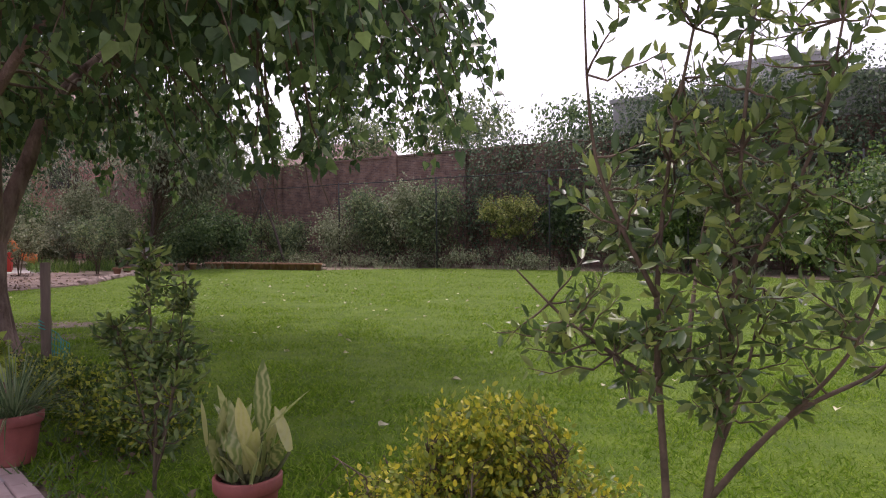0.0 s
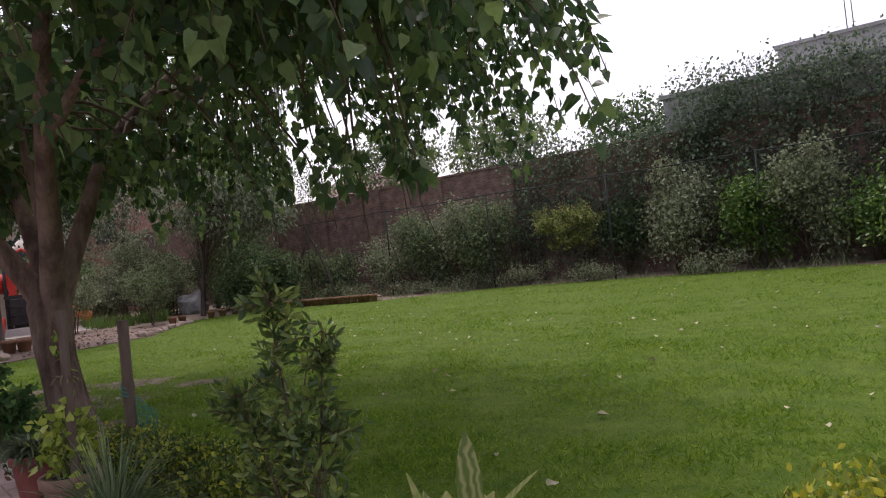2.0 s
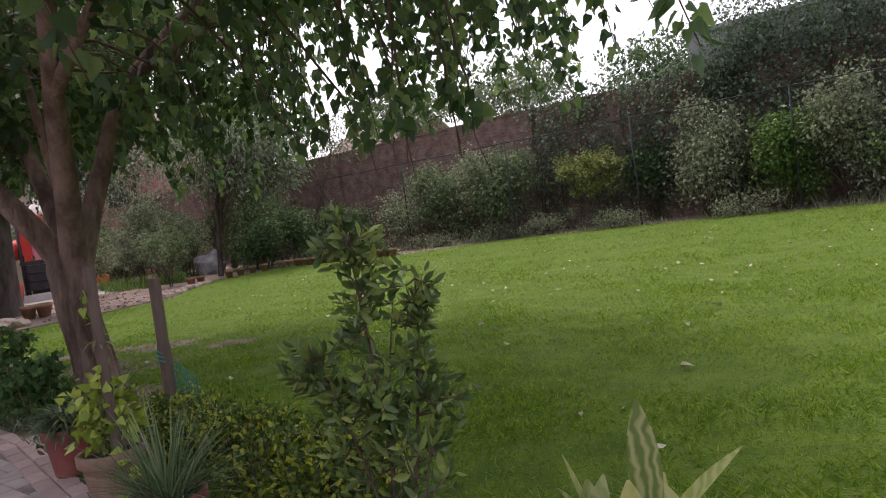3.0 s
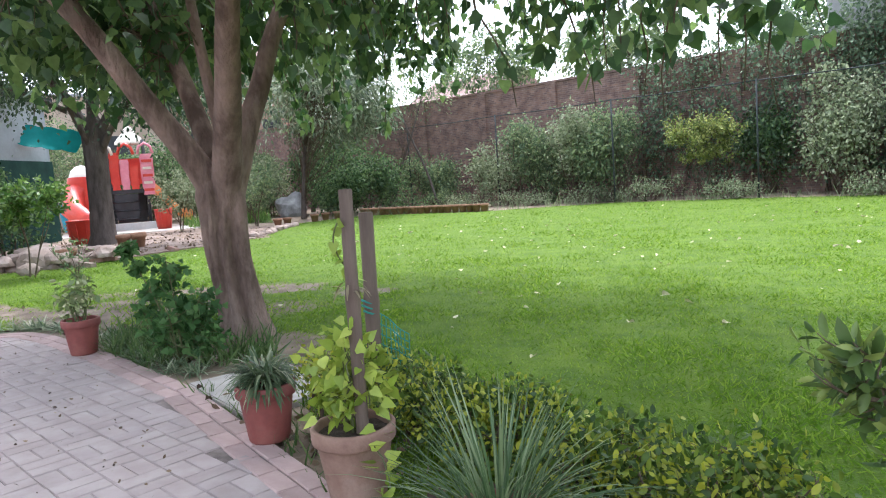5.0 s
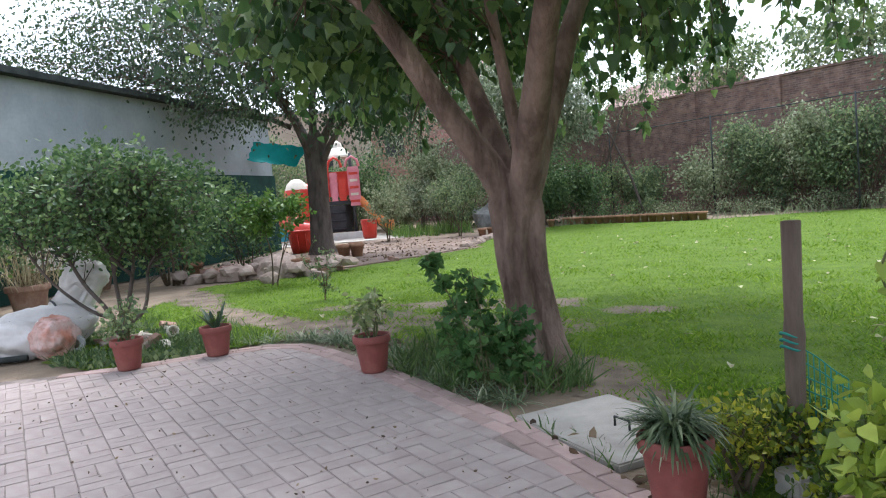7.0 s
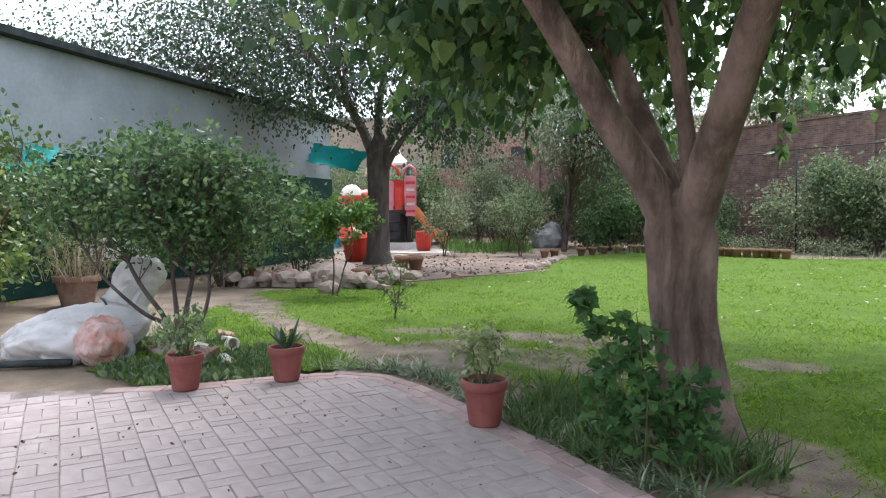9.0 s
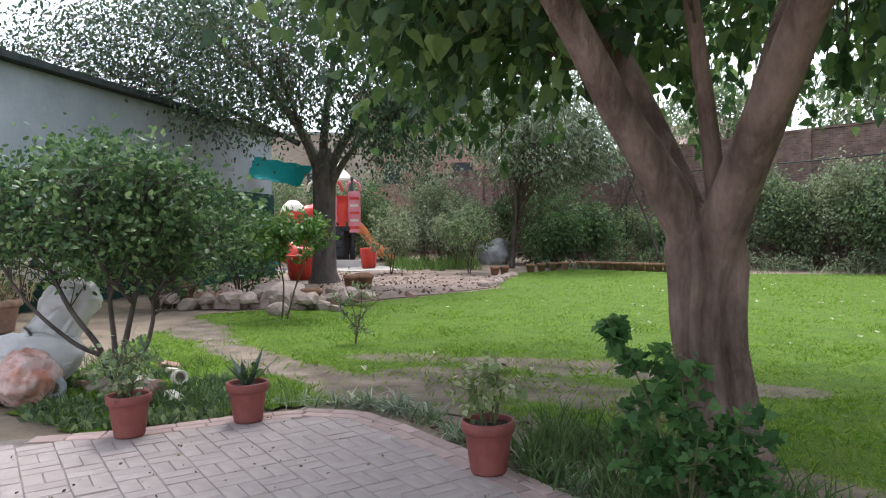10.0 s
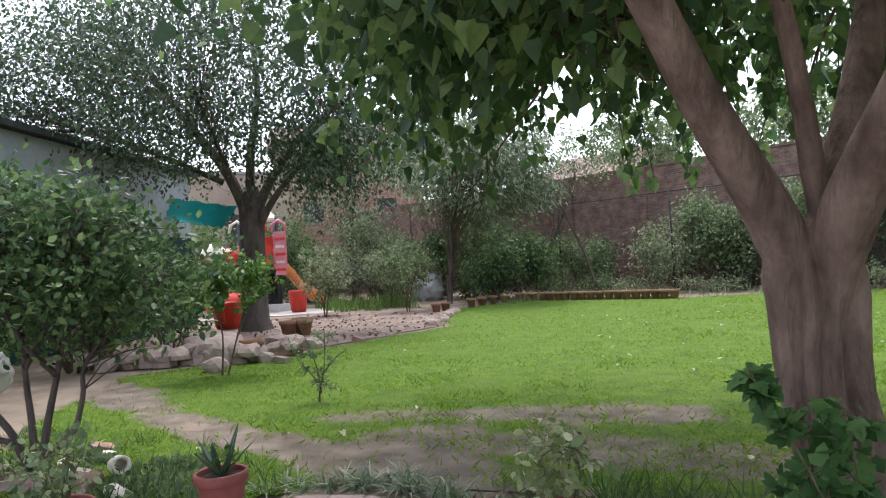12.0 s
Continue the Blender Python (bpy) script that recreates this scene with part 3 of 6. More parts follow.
def turfmat():
    """Turf that gives way to bare soil where it is worn."""
    m = M_TURF.copy()
    n = m.node_tree
    b = n.nodes["Principled BSDF"]
    old = b.inputs["Base Color"].links[0].from_socket
    at = n.nodes.new("ShaderNodeAttribute")
    at.attribute_name = "worn"
    tc = n.nodes.new("ShaderNodeTexCoord")
    ns = socket(n, "ShaderNodeTexNoise", Scale=9.0, Detail=8.0, Roughness=0.7)
    n.links.new(tc.outputs["Object"], ns.inputs["Vector"])
    ad = n.nodes.new("ShaderNodeMath")
    n.links.new(at.outputs["Fac"], ad.inputs[0])
    n.links.new(ns.outputs["Fac"], ad.inputs[1])
    mr = n.nodes.new("ShaderNodeMapRange")
    mr.inputs[1].default_value, mr.inputs[2].default_value = 0.75, 1.1
    n.links.new(ad.outputs[0], mr.inputs[0])
    ramp = n.nodes.new("ShaderNodeValToRGB")
    ramp.color_ramp.elements[0].position, ramp.color_ramp.elements[1].position = 0.3, 0.7
    ramp.color_ramp.elements[0].color, ramp.color_ramp.elements[1].color = (0.12, 0.092, 0.068, 1), (0.28, 0.225, 0.17, 1)
    n2 = socket(n, "ShaderNodeTexNoise", Scale=3.0, Detail=7.0)
    n.links.new(tc.outputs["Object"], n2.inputs["Vector"])
    n.links.new(n2.outputs["Fac"], ramp.inputs[0])
    mx = n.nodes.new("ShaderNodeMix")
    mx.data_type = "RGBA"
    n.links.new(mr.outputs[0], mx.inputs[0])
    n.links.new(old, mx.inputs[6])
    n.links.new(ramp.outputs[0], mx.inputs[7])
    n.links.new(mx.outputs[2], b.inputs["Base Color"])
    return m


WORN = [(-7.9, 9.15, 1.0, 0.42, -0.15, 1.0), (-9.2, 9.5, 1.0, 0.25, -0.35, 1.0), (-10.7, 10.1, 1.1, 0.24, -0.45, 1.0), (-12.3, 11.0, 1.1, 0.3, -0.5, 1.0), (-13.4, 11.7, 0.8, 0.4, -0.5, 1.0),
        (-7.6, 10.9, 0.8, 0.3, 0.1, 0.8), (-6.4, 10.9, 0.8, 0.42, 0.1, 0.9), (-8.0, 9.9, 0.5, 0.35, 0.3, 0.8), (-5.0, 10.5, 0.4, 0.25, 0, 0.7), (-5.0, 7.9, 0.9, 0.45, -0.5, 0.8), (-4.3, 7.4, 0.8, 0.35, -0.6, 0.9), (-3.2, 6.9, 0.7, 0.25, -0.6, 0.5), (-6.6, 8.6, 0.9, 0.3, -0.4, 0.7), (-7.2, 9.7, 1.5, 0.5, 0.0, 0.62), (-5.9, 9.5, 0.9, 0.45, 0.1, 0.58), (-8.7, 10.7, 0.8, 0.35, 0.2, 0.55)]


def lawn():
    st = 0.125
    ax, ay = np.arange(-14.8, 13.2, st), np.arange(-1.6, 28.4, st)
    X, Y = np.meshgrid(ax, ay)
    h, w = X.shape
    near = (Y < 14) & (X < -1)
    B = np.zeros(X.shape)
    B[near] = bareness(X[near], Y[near])
    Z = 0.008 * smooth_noise(X, Y, 0.8, 4.0) - 0.015 * B
    i = (np.arange(h - 1)[:, None] * w + np.arange(w - 1)[None]).ravel()
    cx, cy = X.ravel()[i] + st / 2, Y.ravel()[i] + st / 2
    wob = 0.16 * smooth_noise(cx, cy, 1.7, 6.0)
    i = i[inside(LAWN, cx + wob, cy + wob)]
    g = fast("lawn", np.stack([X, Y, Z], -1).reshape(-1, 3), np.stack([i, i + 1, i + w + 1, i + w], 1), turfmat())
    at = g.data.attributes.new("worn", "FLOAT", "POINT")
    at.data.foreach_set("value", B.ravel().astype(np.float32))
    tagged(g, "mown green lawn worn to bare soil in patches", "lawn", kind="structure")
    # blades, thick near the walk and thinner far off
    n = 1100000
    x, y = rng.uniform(-14.4, 11.0, n), 1.0 + 27.0 * rng.random(n) ** 1.7
    keep = inside(LAWN, x, y) & (rng.random(n) < np.clip(75.0 / ((x + 2.2) ** 2 + (y + 1.0) ** 2), 0.1, 1))
    x, y = x[keep], y[keep]
    near = (y < 14) & (x < -1)
    worn = np.zeros(len(x))
    worn[near] = bareness(x[near], y[near])
    keep = rng.random(len(x)) > worn * 0.93
    P = np.stack([x[keep], y[keep]], 1)
    tall = smooth_noise(P[:, 0], P[:, 1], 1.3, 8.0)
    far = np.clip((P[:, 1] - 5) / 20, 0, 1)
    S = rng.uniform(0.025, 0.058, len(P)) * (1 + 0.3 * far + 0.7 * tall)
    S *= np.where((P[:, 1] < 11.5) & (P[:, 0] < -5.5), 1.1, 1.0)
    D = rng.normal(0, 1.3, (len(P), 3))
    D[:, 2] = 1
    Q = np.concatenate([P, np.full((len(P), 1), -0.004)], 1)
    wide = (BLADE[0] * (1.5, 1, 1), BLADE[1])
    g = leaves("grass", Q, D, S, wide, M_BLADE)
    tagged(g, "short green mown grass blades of the lawn", "grass", kind="stuff")


def weeds(name, n, zone, size, label, material=None, shape=BLADE, flat=0.6):
    x0, x1, y0, y1 = min(p[0] for p in zone), max(p[0] for p in zone), min(p[1] for p in zone), max(p[1] for p in zone)
    Q = np.stack([rng.uniform(x0, x1, n * 3), rng.uniform(y0, y1, n * 3)], 1)
    Q = Q[inside(zone, Q[:, 0], Q[:, 1])]
    Q = Q[smooth_noise(Q[:, 0], Q[:, 1], 1.6, 5.0) > -0.15][:n]
    D = rng.normal(0, flat, (len(Q), 3))
    D[:, 2] = 1
    if shape is BLADE:
        shape = (BLADE[0] * (0.45 if size > 0.15 else 0.7, 1, 1), BLADE[1])
    g = leaves(name, np.concatenate([Q, np.full((len(Q), 1), -0.01)], 1), D, size * rng.uniform(0.5, 1.4, len(Q)), shape, material or M_WEED)
    tagged(g, label, "grass", kind="stuff")


ground_sheet()
lawn()
PAD = flat_patch("patio", PATIO, 0.008, M_JOINT, "patio of old grey-pink paving blocks with dark joints", "patio", wobble=0.0)

slab = thing("inspection_slab", "pale concrete inspection slab with an iron lifting handle", "slab", (-4.08, 6.68, 0))
bm = bmesh.new()
box(bm, -0.5, 0.5, -0.36, 0.36, -0.05, 0.022, pose(0, 0, 0, 0, 0, -36), 0.01)
part("slab_body", bm, M_CONC, slab)
tb = Tubes()
tb.add([(0.02, -0.02, 0.02), (0.02, -0.02, 0.075), (0.12, -0.08, 0.075), (0.12, -0.08, 0.02)], [0.008] * 4, 6)
tb.make("handle", M_BLACK, slab, "dark iron lifting handle")
for (x, y, a, l) in ((-3.0, 6.1, 40, 0.34), (-3.15, 6.5, 75, 0.4)):
    t = thing("loose_block", "loose pale concrete block lying by the hedge", "concrete block", (x, y, 0), "loose concrete blocks")
    bm = bmesh.new()
    box(bm, -l / 2, l / 2, -0.09, 0.09, -0.01, 0.11, pose(0, 0, 0, 0, 0, a), 0.012)
    part("block", bm, M_CONC, t)


# ---- boundary: wall, fence, buildings beyond ----
def along(x, off=0.0):
    """A point of the fence line, or of a line behind it."""
    return (x, 26.3 - 0.5 * x + off)


def wall_strip(name, p, q, thick, height, material, label, kind="structure", category="wall", cap=0.0, piers=0.0):
    a = math.atan2(q[1] - p[1], q[0] - p[0])
    L = math.hypot(q[0] - p[0], q[1] - p[1])
    bm = bmesh.new()
    m = Matrix.Translation((p[0], p[1], 0)) @ pose(0, 0, 0, 0, 0, math.degrees(a))
    box(bm, 0, L, 0, thick, -0.1, height, m)
    if cap:
        box(bm, -0.05, L + 0.05, -0.05, thick + 0.05, height + 0.001, height + cap, m)
    if piers:
        n = int(L / piers)
        for i in range(n + 1):
            box(bm, i * piers, i * piers + 0.4, -0.11, -0.002, -0.1, height - 0.003, m)
    return tagged(part(name, bm, material), label, category, kind=kind)


wall_strip("wall_north", along(-34, 2.8), along(24, 2.8), 0.3, 4.7, M_WALL, "tall weathered brown brick boundary wall with piers", cap=0.08, piers=3.6)


def fence():
    f = thing("fence", "tall chain-link fence on thin grey steel poles", "fence", (0, 0, 0))
    xs = [-15.5, -11.2, -6.9, -2.45, 1.8, 6.0, 10.2]
    for x in xs:
        tb = Tubes()
        px, py = along(x)
        tb.add([(px, py, -0.1), (px, py, 3.5)], [0.028, 0.028], 8)
        tb.make("post", M_STEEL, f)
    for a, b in zip(xs, xs[1:]):
        tb = Tubes()
        tb.add([(*along(a), 3.45), (*along((a + b) / 2), 3.42), (*along(b), 3.45)], [0.018] * 3, 6)
        tb.make("rail", M_STEEL, f)
    tb = Tubes()
    x = xs[0]
    while x < xs[-1]:
        for d in (-1, 1):
            tb.add([(*along(x), 0.0), (*along(x + d * 1.5), 3.4)], [0.0022, 0.0022], 3)
        x += 0.16
    tb.make("wire_mesh", M_STEEL, f)


fence()


def house(name, cx, cy, turn, w, d, h, wallm, roofm, rise, label):
    t = thing(name, label, "building", (cx, cy, 0))
    m = pose(0, 0, 0, 0, 0, turn)
    bm = bmesh.new()
    box(bm, -w / 2, w / 2, -d / 2, d / 2, -0.2, h, m)
    part("wall", bm, wallm, t)
    bm = bmesh.new()
    e = 0.35
    if rise > 0.3:
        vs = [(-w / 2 - e, -d / 2 - e, h), (w / 2 + e, -d / 2 - e, h), (w / 2 + e, d / 2 + e, h), (-w / 2 - e, d / 2 + e, h), (-w / 2 - e, 0, h + rise), (w / 2 + e, 0, h + rise)]
        v = [bm.verts.new(m @ Vector(p)) for p in vs]
        for q in ((0, 1, 5, 4), (2, 3, 4, 5), (0, 4, 3), (1, 2, 5), (3, 2, 1, 0)):
            bm.faces.new([v[i] for i in q])
    else:
        box(bm, -w / 2 - 0.1, w / 2 + 0.1, -d / 2 - 0.1, d / 2 + 0.1, h + 0.001, h + max(rise, 0.12), m)
    part("roof", bm, roofm, t)
    for i in (-1, 1):
        bm = bmesh.new()
        box(bm, i * w * 0.25 - 0.6, i * w * 0.25 + 0.6, -d / 2 - 0.05, -d / 2 + 0.02, h * 0.5, h * 0.5 + 1.3, m)
        part("window", bm, M_BLACK, t, "dark window")
    return t


house("brick_house", -28.0, 46.0, 30, 9.0, 7.0, 8.8, M_HOUSE, M_ROOF, 2.2, "far red brick house with a pitched red roof")
house("tan_house", -34.0, 36.5, 42, 12.0, 6.0, 7.0, mat("tan_plaster", (0.36, 0.28, 0.21), (0.46, 0.37, 0.29), scale=0.8, fine=25, bump=0.2, c3=(0.28, 0.21, 0.16), stain=0.6), M_PLASTER, 0.15, "far tan plastered house behind the shed")
house("low_house", -10.5, 43.5, -25, 6.0, 5.0, 5.3, M_HOUSE, M_ROOF, 1.6, "far low house with a pale red tiled roof")
house("red_house", 1.5, 40.0, -25, 5.0, 5.0, 5.4, M_HOUSE, M_PLASTER, 0.15, "far plain reddish house behind the wall")
house("creeper_building", 11.2, 27.2, -27, 13.0, 5.0, 6.1, M_PLASTER, M_PLASTER, 0.15, "grey building behind the wall overgrown with creepers")
house("roof_room", 10.6, 29.0, -27, 3.4, 2.4, 7.5, M_PLASTER, M_PLASTER, 0.12, "grey plastered stair room on the flat roof")


def shed():
    t = thing("shed", "long grey corrugated metal shed with a dark eave", "shed", (0, 0, 0))
    p, q = Vector((-15.6, 3.0, 0)), Vector((-21.2, 22.6, 0))
    d = (q - p).normalized()
    nrm = Vector((d.y, -d.x, 0))
    L = (q - p).length
    V, F = [], []
    n = int(L / 0.09)
    for i in range(n + 1):
        s = i / n * L
        o = nrm * (0.02 * math.sin(s / 0.09 * math.pi))
        for z in (0, 4.75):
            c = p + d * s + o
            V.append((c.x, c.y, z))
    for i in range(n):
        F.append((2 * i, 2 * i + 2, 2 * i + 3, 2 * i + 1))
    raw("wall_sheet", V, F, M_SHED, t, smooth=True)
    bm = bmesh.new()
    a = math.degrees(math.atan2(d.y, d.x))
    m = Matrix.Translation(p) @ pose(0, 0, 0, 0, 0, a)
    box(bm, -0.2, L + 0.2, -0.25, 6.0, 4.76, 4.9, m)
    part("roof", bm, M_STEEL, t, "dark metal roof edge")
    bm = bmesh.new()
    box(bm, 0.0, L, 0.05, 5.8, -0.05, 4.74, m)
    part("body", bm, M_SHED, t)
    bm = bmesh.new()
    box(bm, 0.5, L, -0.09, -0.04, 0, 2.75, m)
    part("net_curtain", bm, M_NET, t, "dark green shade net hung along the shed")


shed()


def sail(name, pts, label):
    """A slack cloth between its corners."""
    a, b, c, d = [Vector(p) for p in pts]
    bm = bmesh.new()
    n = 10
    g = [[bm.verts.new(a.lerp(b, i / n).lerp(d.lerp(c, i / n), j / n) + Vector((0, 0, -0.35 * 16 * (i / n) * (1 - i / n) * (j / n) * (1 - j / n) * 0.5 + 0.03 * math.sin(i * 2.1 + j)))) for j in range(n + 1)] for i in range(n + 1)]
    for i in range(n):
        for j in range(n):
            bm.faces.new((g[i][j], g[i + 1][j], g[i + 1][j + 1], g[i][j + 1]))
    t = thing(name, label, "shade cloth", (0, 0, 0))
    part("cloth", bm, M_TEAL, t, smooth=True)


sail("shade_sail", [(-20.9, 21.5, 3.95), (-19.2, 22.4, 3.6), (-19.6, 22.1, 2.95), (-21.0, 20.6, 3.35)], "teal shade cloth stretched from the shed")
sail("awning", [(-18.2, 9.5, 3.0), (-17.4, 10.8, 2.8), (-16.2, 9.8, 2.2), (-16.6, 8.4, 2.3)], "teal awning cloth beside the shed")


# ---- trees ----
def trunk_mesh(rings, seg=28, flute=0.1, seed=1.0, cleft=0.0):
    """Rings of (x, y, z, radius), fluted."""
    V, F = [], []
    for x, y, z, r in rings:
        for k in range(seg):
            w = 2 * math.pi * k / seg
            f = 1 + flute * math.cos(3 * w + 0.7) + flute * 0.6 * math.cos(5 * w + seed + z * 0.4) + 0.05 * noise.noise((math.cos(w) * 2, math.sin(w) * 2, z * 1.6 + seed))
            for g, d in ((-1.0, 0.3), (-1.72, 0.2), (-2.35, 0.24), (0.1, 0.26), (1.3, 0.22), (2.5, 0.25)):
                k = (w - g - 0.16 * z - 0.12 * math.sin(z * 2.6 + g) + math.pi) % (2 * math.pi) - math.pi
                f -= d * cleft * math.exp(-(k / 0.2) ** 2)
            V.append((x + r * f * math.cos(w), y + r * f * math.sin(w), z))
    for i in range(len(rings) - 1):
        for k in range(seg):
            F.append((i * seg + k, i * seg + (k + 1) % seg, (i + 1) * seg + (k + 1) % seg, (i + 1) * seg + k))
    return V, F


def grow(tb, start, ctrl, r0, r1, seg=10, n=8, swell=False):
    """A limb through its control points; gives its points."""
    pts = [Vector(start)] + [Vector(c) for c in ctrl]
    out = []
    m = len(pts) - 1
    for i in range(m):
        p0, p1, p2, p3 = pts[max(i - 1, 0)], pts[i], pts[i + 1], pts[min(i + 2, m)]
        for k in range(n):
            s = k / n
            out.append(0.5 * ((2 * p1) + (p2 - p0) * s + (2 * p0 - 5 * p1 + 4 * p2 - p3) * s * s + (3 * p1 - p0 - 3 * p2 + p3) * s ** 3))
    out.append(pts[-1])
    N = len(out) - 1
    tb.add(out, [(r0 + (r1 - r0) * (i / N) ** 0.8) * (min(1.0, 0.3 + 0.7 * i / n) if swell else 1.0) for i in range(N + 1)], seg)
    return [tuple(p) for p in out]


def main_tree():
    t = thing("tree", "large shade tree with a fluted brown trunk and heart-shaped leaves", "tree", (-5.19, 8.13, 0))
    rings = [(0.17, -0.02, -0.1, 0.29), (0.14, -0.02, 0.05, 0.25), (0.1, -0.01, 0.2, 0.222), (0.06, 0, 0.45, 0.205), (0.035, 0, 0.6, 0.2), (0.01, 0, 0.75, 0.197), (0, 0, 0.9, 0.2), (0, 0, 1.05, 0.205), (0, 0, 1.18, 0.212), (-0.01, 0, 1.3, 0.218), (-0.02, 0, 1.42, 0.19), (-0.01, 0, 1.52, 0.13), (0, 0, 1.58, 0.04)]
    V, F = trunk_mesh(rings, 96, 0.1, 1.0, 1.4)
    limbs = []
    tb = Tubes()
    for start, ctrl, r0, r1 in (
        ((-0.03, -0.02, 0.95), [(-0.13, -0.08, 1.5), (-0.42, -0.32, 2.1), (-0.85, -0.75, 3.0), (-1.7, -1.3, 4.1), (-2.6, -1.9, 4.9)], 0.155, 0.05),
        ((-0.03, 0.04, 1.05), [(-0.12, 0.1, 1.55), (-0.4, 0.25, 2.2), (-0.85, 0.5, 3.1), (-1.8, 1.4, 4.6), (-2.6, 2.4, 5.6)], 0.13, 0.04),
        ((0.04, -0.03, 0.95), [(0.13, -0.1, 1.5), (0.38, -0.38, 2.1), (0.75, -0.8, 2.9), (1.5, -1.5, 4.1), (2.6, -2.0, 5.0)], 0.17, 0.05),
        ((0.04, 0.04, 1.0), [(0.12, 0.1, 1.55), (0.3, 0.25, 2.2), (0.6, 0.6, 3.2), (1.4, 1.8, 4.6), (2.0, 2.8, 5.6)], 0.145, 0.04),
        ((0.05, 0.0, 1.3), [(0.04, 0.0, 1.8), (-0.02, -0.05, 2.4), (-0.12, -0.05, 3.2), (-0.2, -0.2, 4.6), (0, 0, 6.2)], 0.07, 0.03),
    ):
        limbs.append(grow(tb, start, ctrl, r0, r1, 14, 8, True))
    off = len(V)
    ob = raw("trunk", list(V) + [tuple(p) for p in tb.v], F + [tuple(range(96))[::-1], tuple(off - 96 + k for k in range(96))] + [tuple(off + i for i in f) for f in tb.f], M_BARK, t, smooth=True)
    rm = ob.modifiers.new("fuse", "REMESH")
    rm.mode, rm.voxel_size, rm.use_smooth_shade = "VOXEL", 0.014, True
    sm = ob.modifiers.new("ease", "SMOOTH")
    sm.iterations, sm.factor = 1, 0.4
    for start, ctrl, r0, r1 in (
        ((0.7, -0.76, 2.8), [(1.6, -1.2, 3.4), (2.9, -1.7, 3.9), (4.2, -1.9, 3.7)], 0.07, 0.02),
        ((1.4, -1.4, 4.0), [(1.9, -2.6, 4.6), (2.4, -3.8, 4.5), (2.7, -4.6, 3.9)], 0.05, 0.015),
        ((-0.8, -0.7, 2.9), [(-1.0, -1.9, 3.7), (-1.4, -3.0, 4.1)], 0.05, 0.015),
        ((-1.7, -1.3, 4.1), [(-3.0, -1.4, 4.5), (-4.3, -1.4, 4.4)], 0.05, 0.015),
        ((0.6, 0.6, 3.2), [(2.0, 0.9, 3.9), (3.5, 1.0, 4.2), (5.2, 0.4, 4.1)], 0.06, 0.015),
    ):
        tb = Tubes()
        limbs.append(grow(tb, start, ctrl, r0, r1, 12))
        tb.make("limb", M_BARK, t)
    tb = Tubes()
    balls = [(0, 0.3, 5.5, 3.9, 3.8, 1.9, 150), (3.4, -1.5, 3.9, 2.0, 1.8, 1.0, 150), (2.6, -3.4, 4.2, 1.6, 1.6, 0.9, 95), (2.6, -1.2, 4.5, 1.8, 1.6, 0.7, 60), (-2.6, 0.6, 4.5, 2.2, 2.0, 1.1, 65),
             (-0.3, 3.4, 4.4, 2.6, 2.0, 1.3, 60), (-3.4, 4.8, 5.2, 2.2, 2.0, 0.9, 60), (-3.2, 2.0, 5.0, 2.0, 2.4, 0.8, 60), (-0.4, -2.4, 4.6, 2.4, 1.4, 0.7, 80), (3.8, 1.2, 4.7, 2.0, 2.2, 0.9, 55), (-2.0, 2.6, 3.7, 1.8, 1.5, 0.9, 36),
             (2.0, 3.0, 4.7, 1.6, 1.5, 0.8, 30), (-1.2, -0.2, 3.5, 0.7, 0.7, 0.5, 14),
             (-1.7, 0.3, 3.1, 1.3, 1.2, 0.5, 46), (-0.3, 1.5, 3.2, 1.7, 1.1, 0.5, 16), (0.0, -0.8, 3.3, 1.0, 0.6, 0.35, 20), (-2.9, 2.4, 3.1, 1.2, 1.2, 0.6, 14),
             (-0.6, 0.4, 4.4, 3.0, 3.0, 0.9, 70)]
    P, D, S = crown(limbs, balls, 25, 0.115, 0.25, HEART, tb, hang=1.1, twig=0.007)
    P, D, S = [P], [D], [S]
    # drooping shoots at the rim of the crown, leaf by leaf
    shoots = [(4.0, -3.2, 3.6, 1.0), (3.7, -3.4, 3.5, 0.9), (4.4, -2.9, 3.7, 1.0), (3.4, -3.0, 3.7, 1.1), (4.6, -3.3, 3.8, 0.8),
              (4.35, -1.27, 2.38, 0.8), (4.22, -1.36, 2.52, 0.8), (4.17, -0.85, 2.68, 0.8), (3.84, -1.02, 2.42, 0.8), (3.7, -0.71, 2.6, 0.8), (3.38, -0.62, 2.83, 0.8), (3.12, -0.44, 2.57, 0.8), (2.52, -0.53, 2.62, 0.8), (3.58, -1.41, 2.86, 0.8), (2.88, -0.87, 2.82, 0.8), (3.97, -1.63, 2.69, 0.8)]
    for i in range(150):
        w = rng.uniform(-1.9, 1.5)
        q = rng.uniform(0.72, 1.0)
        shoots.append((0.6 + 5.2 * q * math.cos(w), -0.4 + 4.6 * q * math.sin(w), rng.uniform(3.3, 4.5), rng.uniform(0.5, 1.3)))
    for i in range(70):
        w = rng.uniform(1.3, 2.7)
        shoots.append((0.2 + 4.4 * rng.uniform(0.6, 1) * math.cos(w), 0.2 + 4.6 * rng.uniform(0.6, 1) * math.sin(w), rng.uniform(3.2, 4.6), rng.uniform(0.5, 1.3)))
    for i in range(34):
        w = rng.uniform(0, 6.28)
        shoots.append((0.3 + 1.7 * rng.uniform(0.4, 1) * math.cos(w), 0.3 + 1.6 * rng.uniform(0.4, 1) * math.sin(w), rng.uniform(2.9, 3.4), rng.uniform(0.3, 0.7)))
    L = np.array([p for l in limbs for p in l])
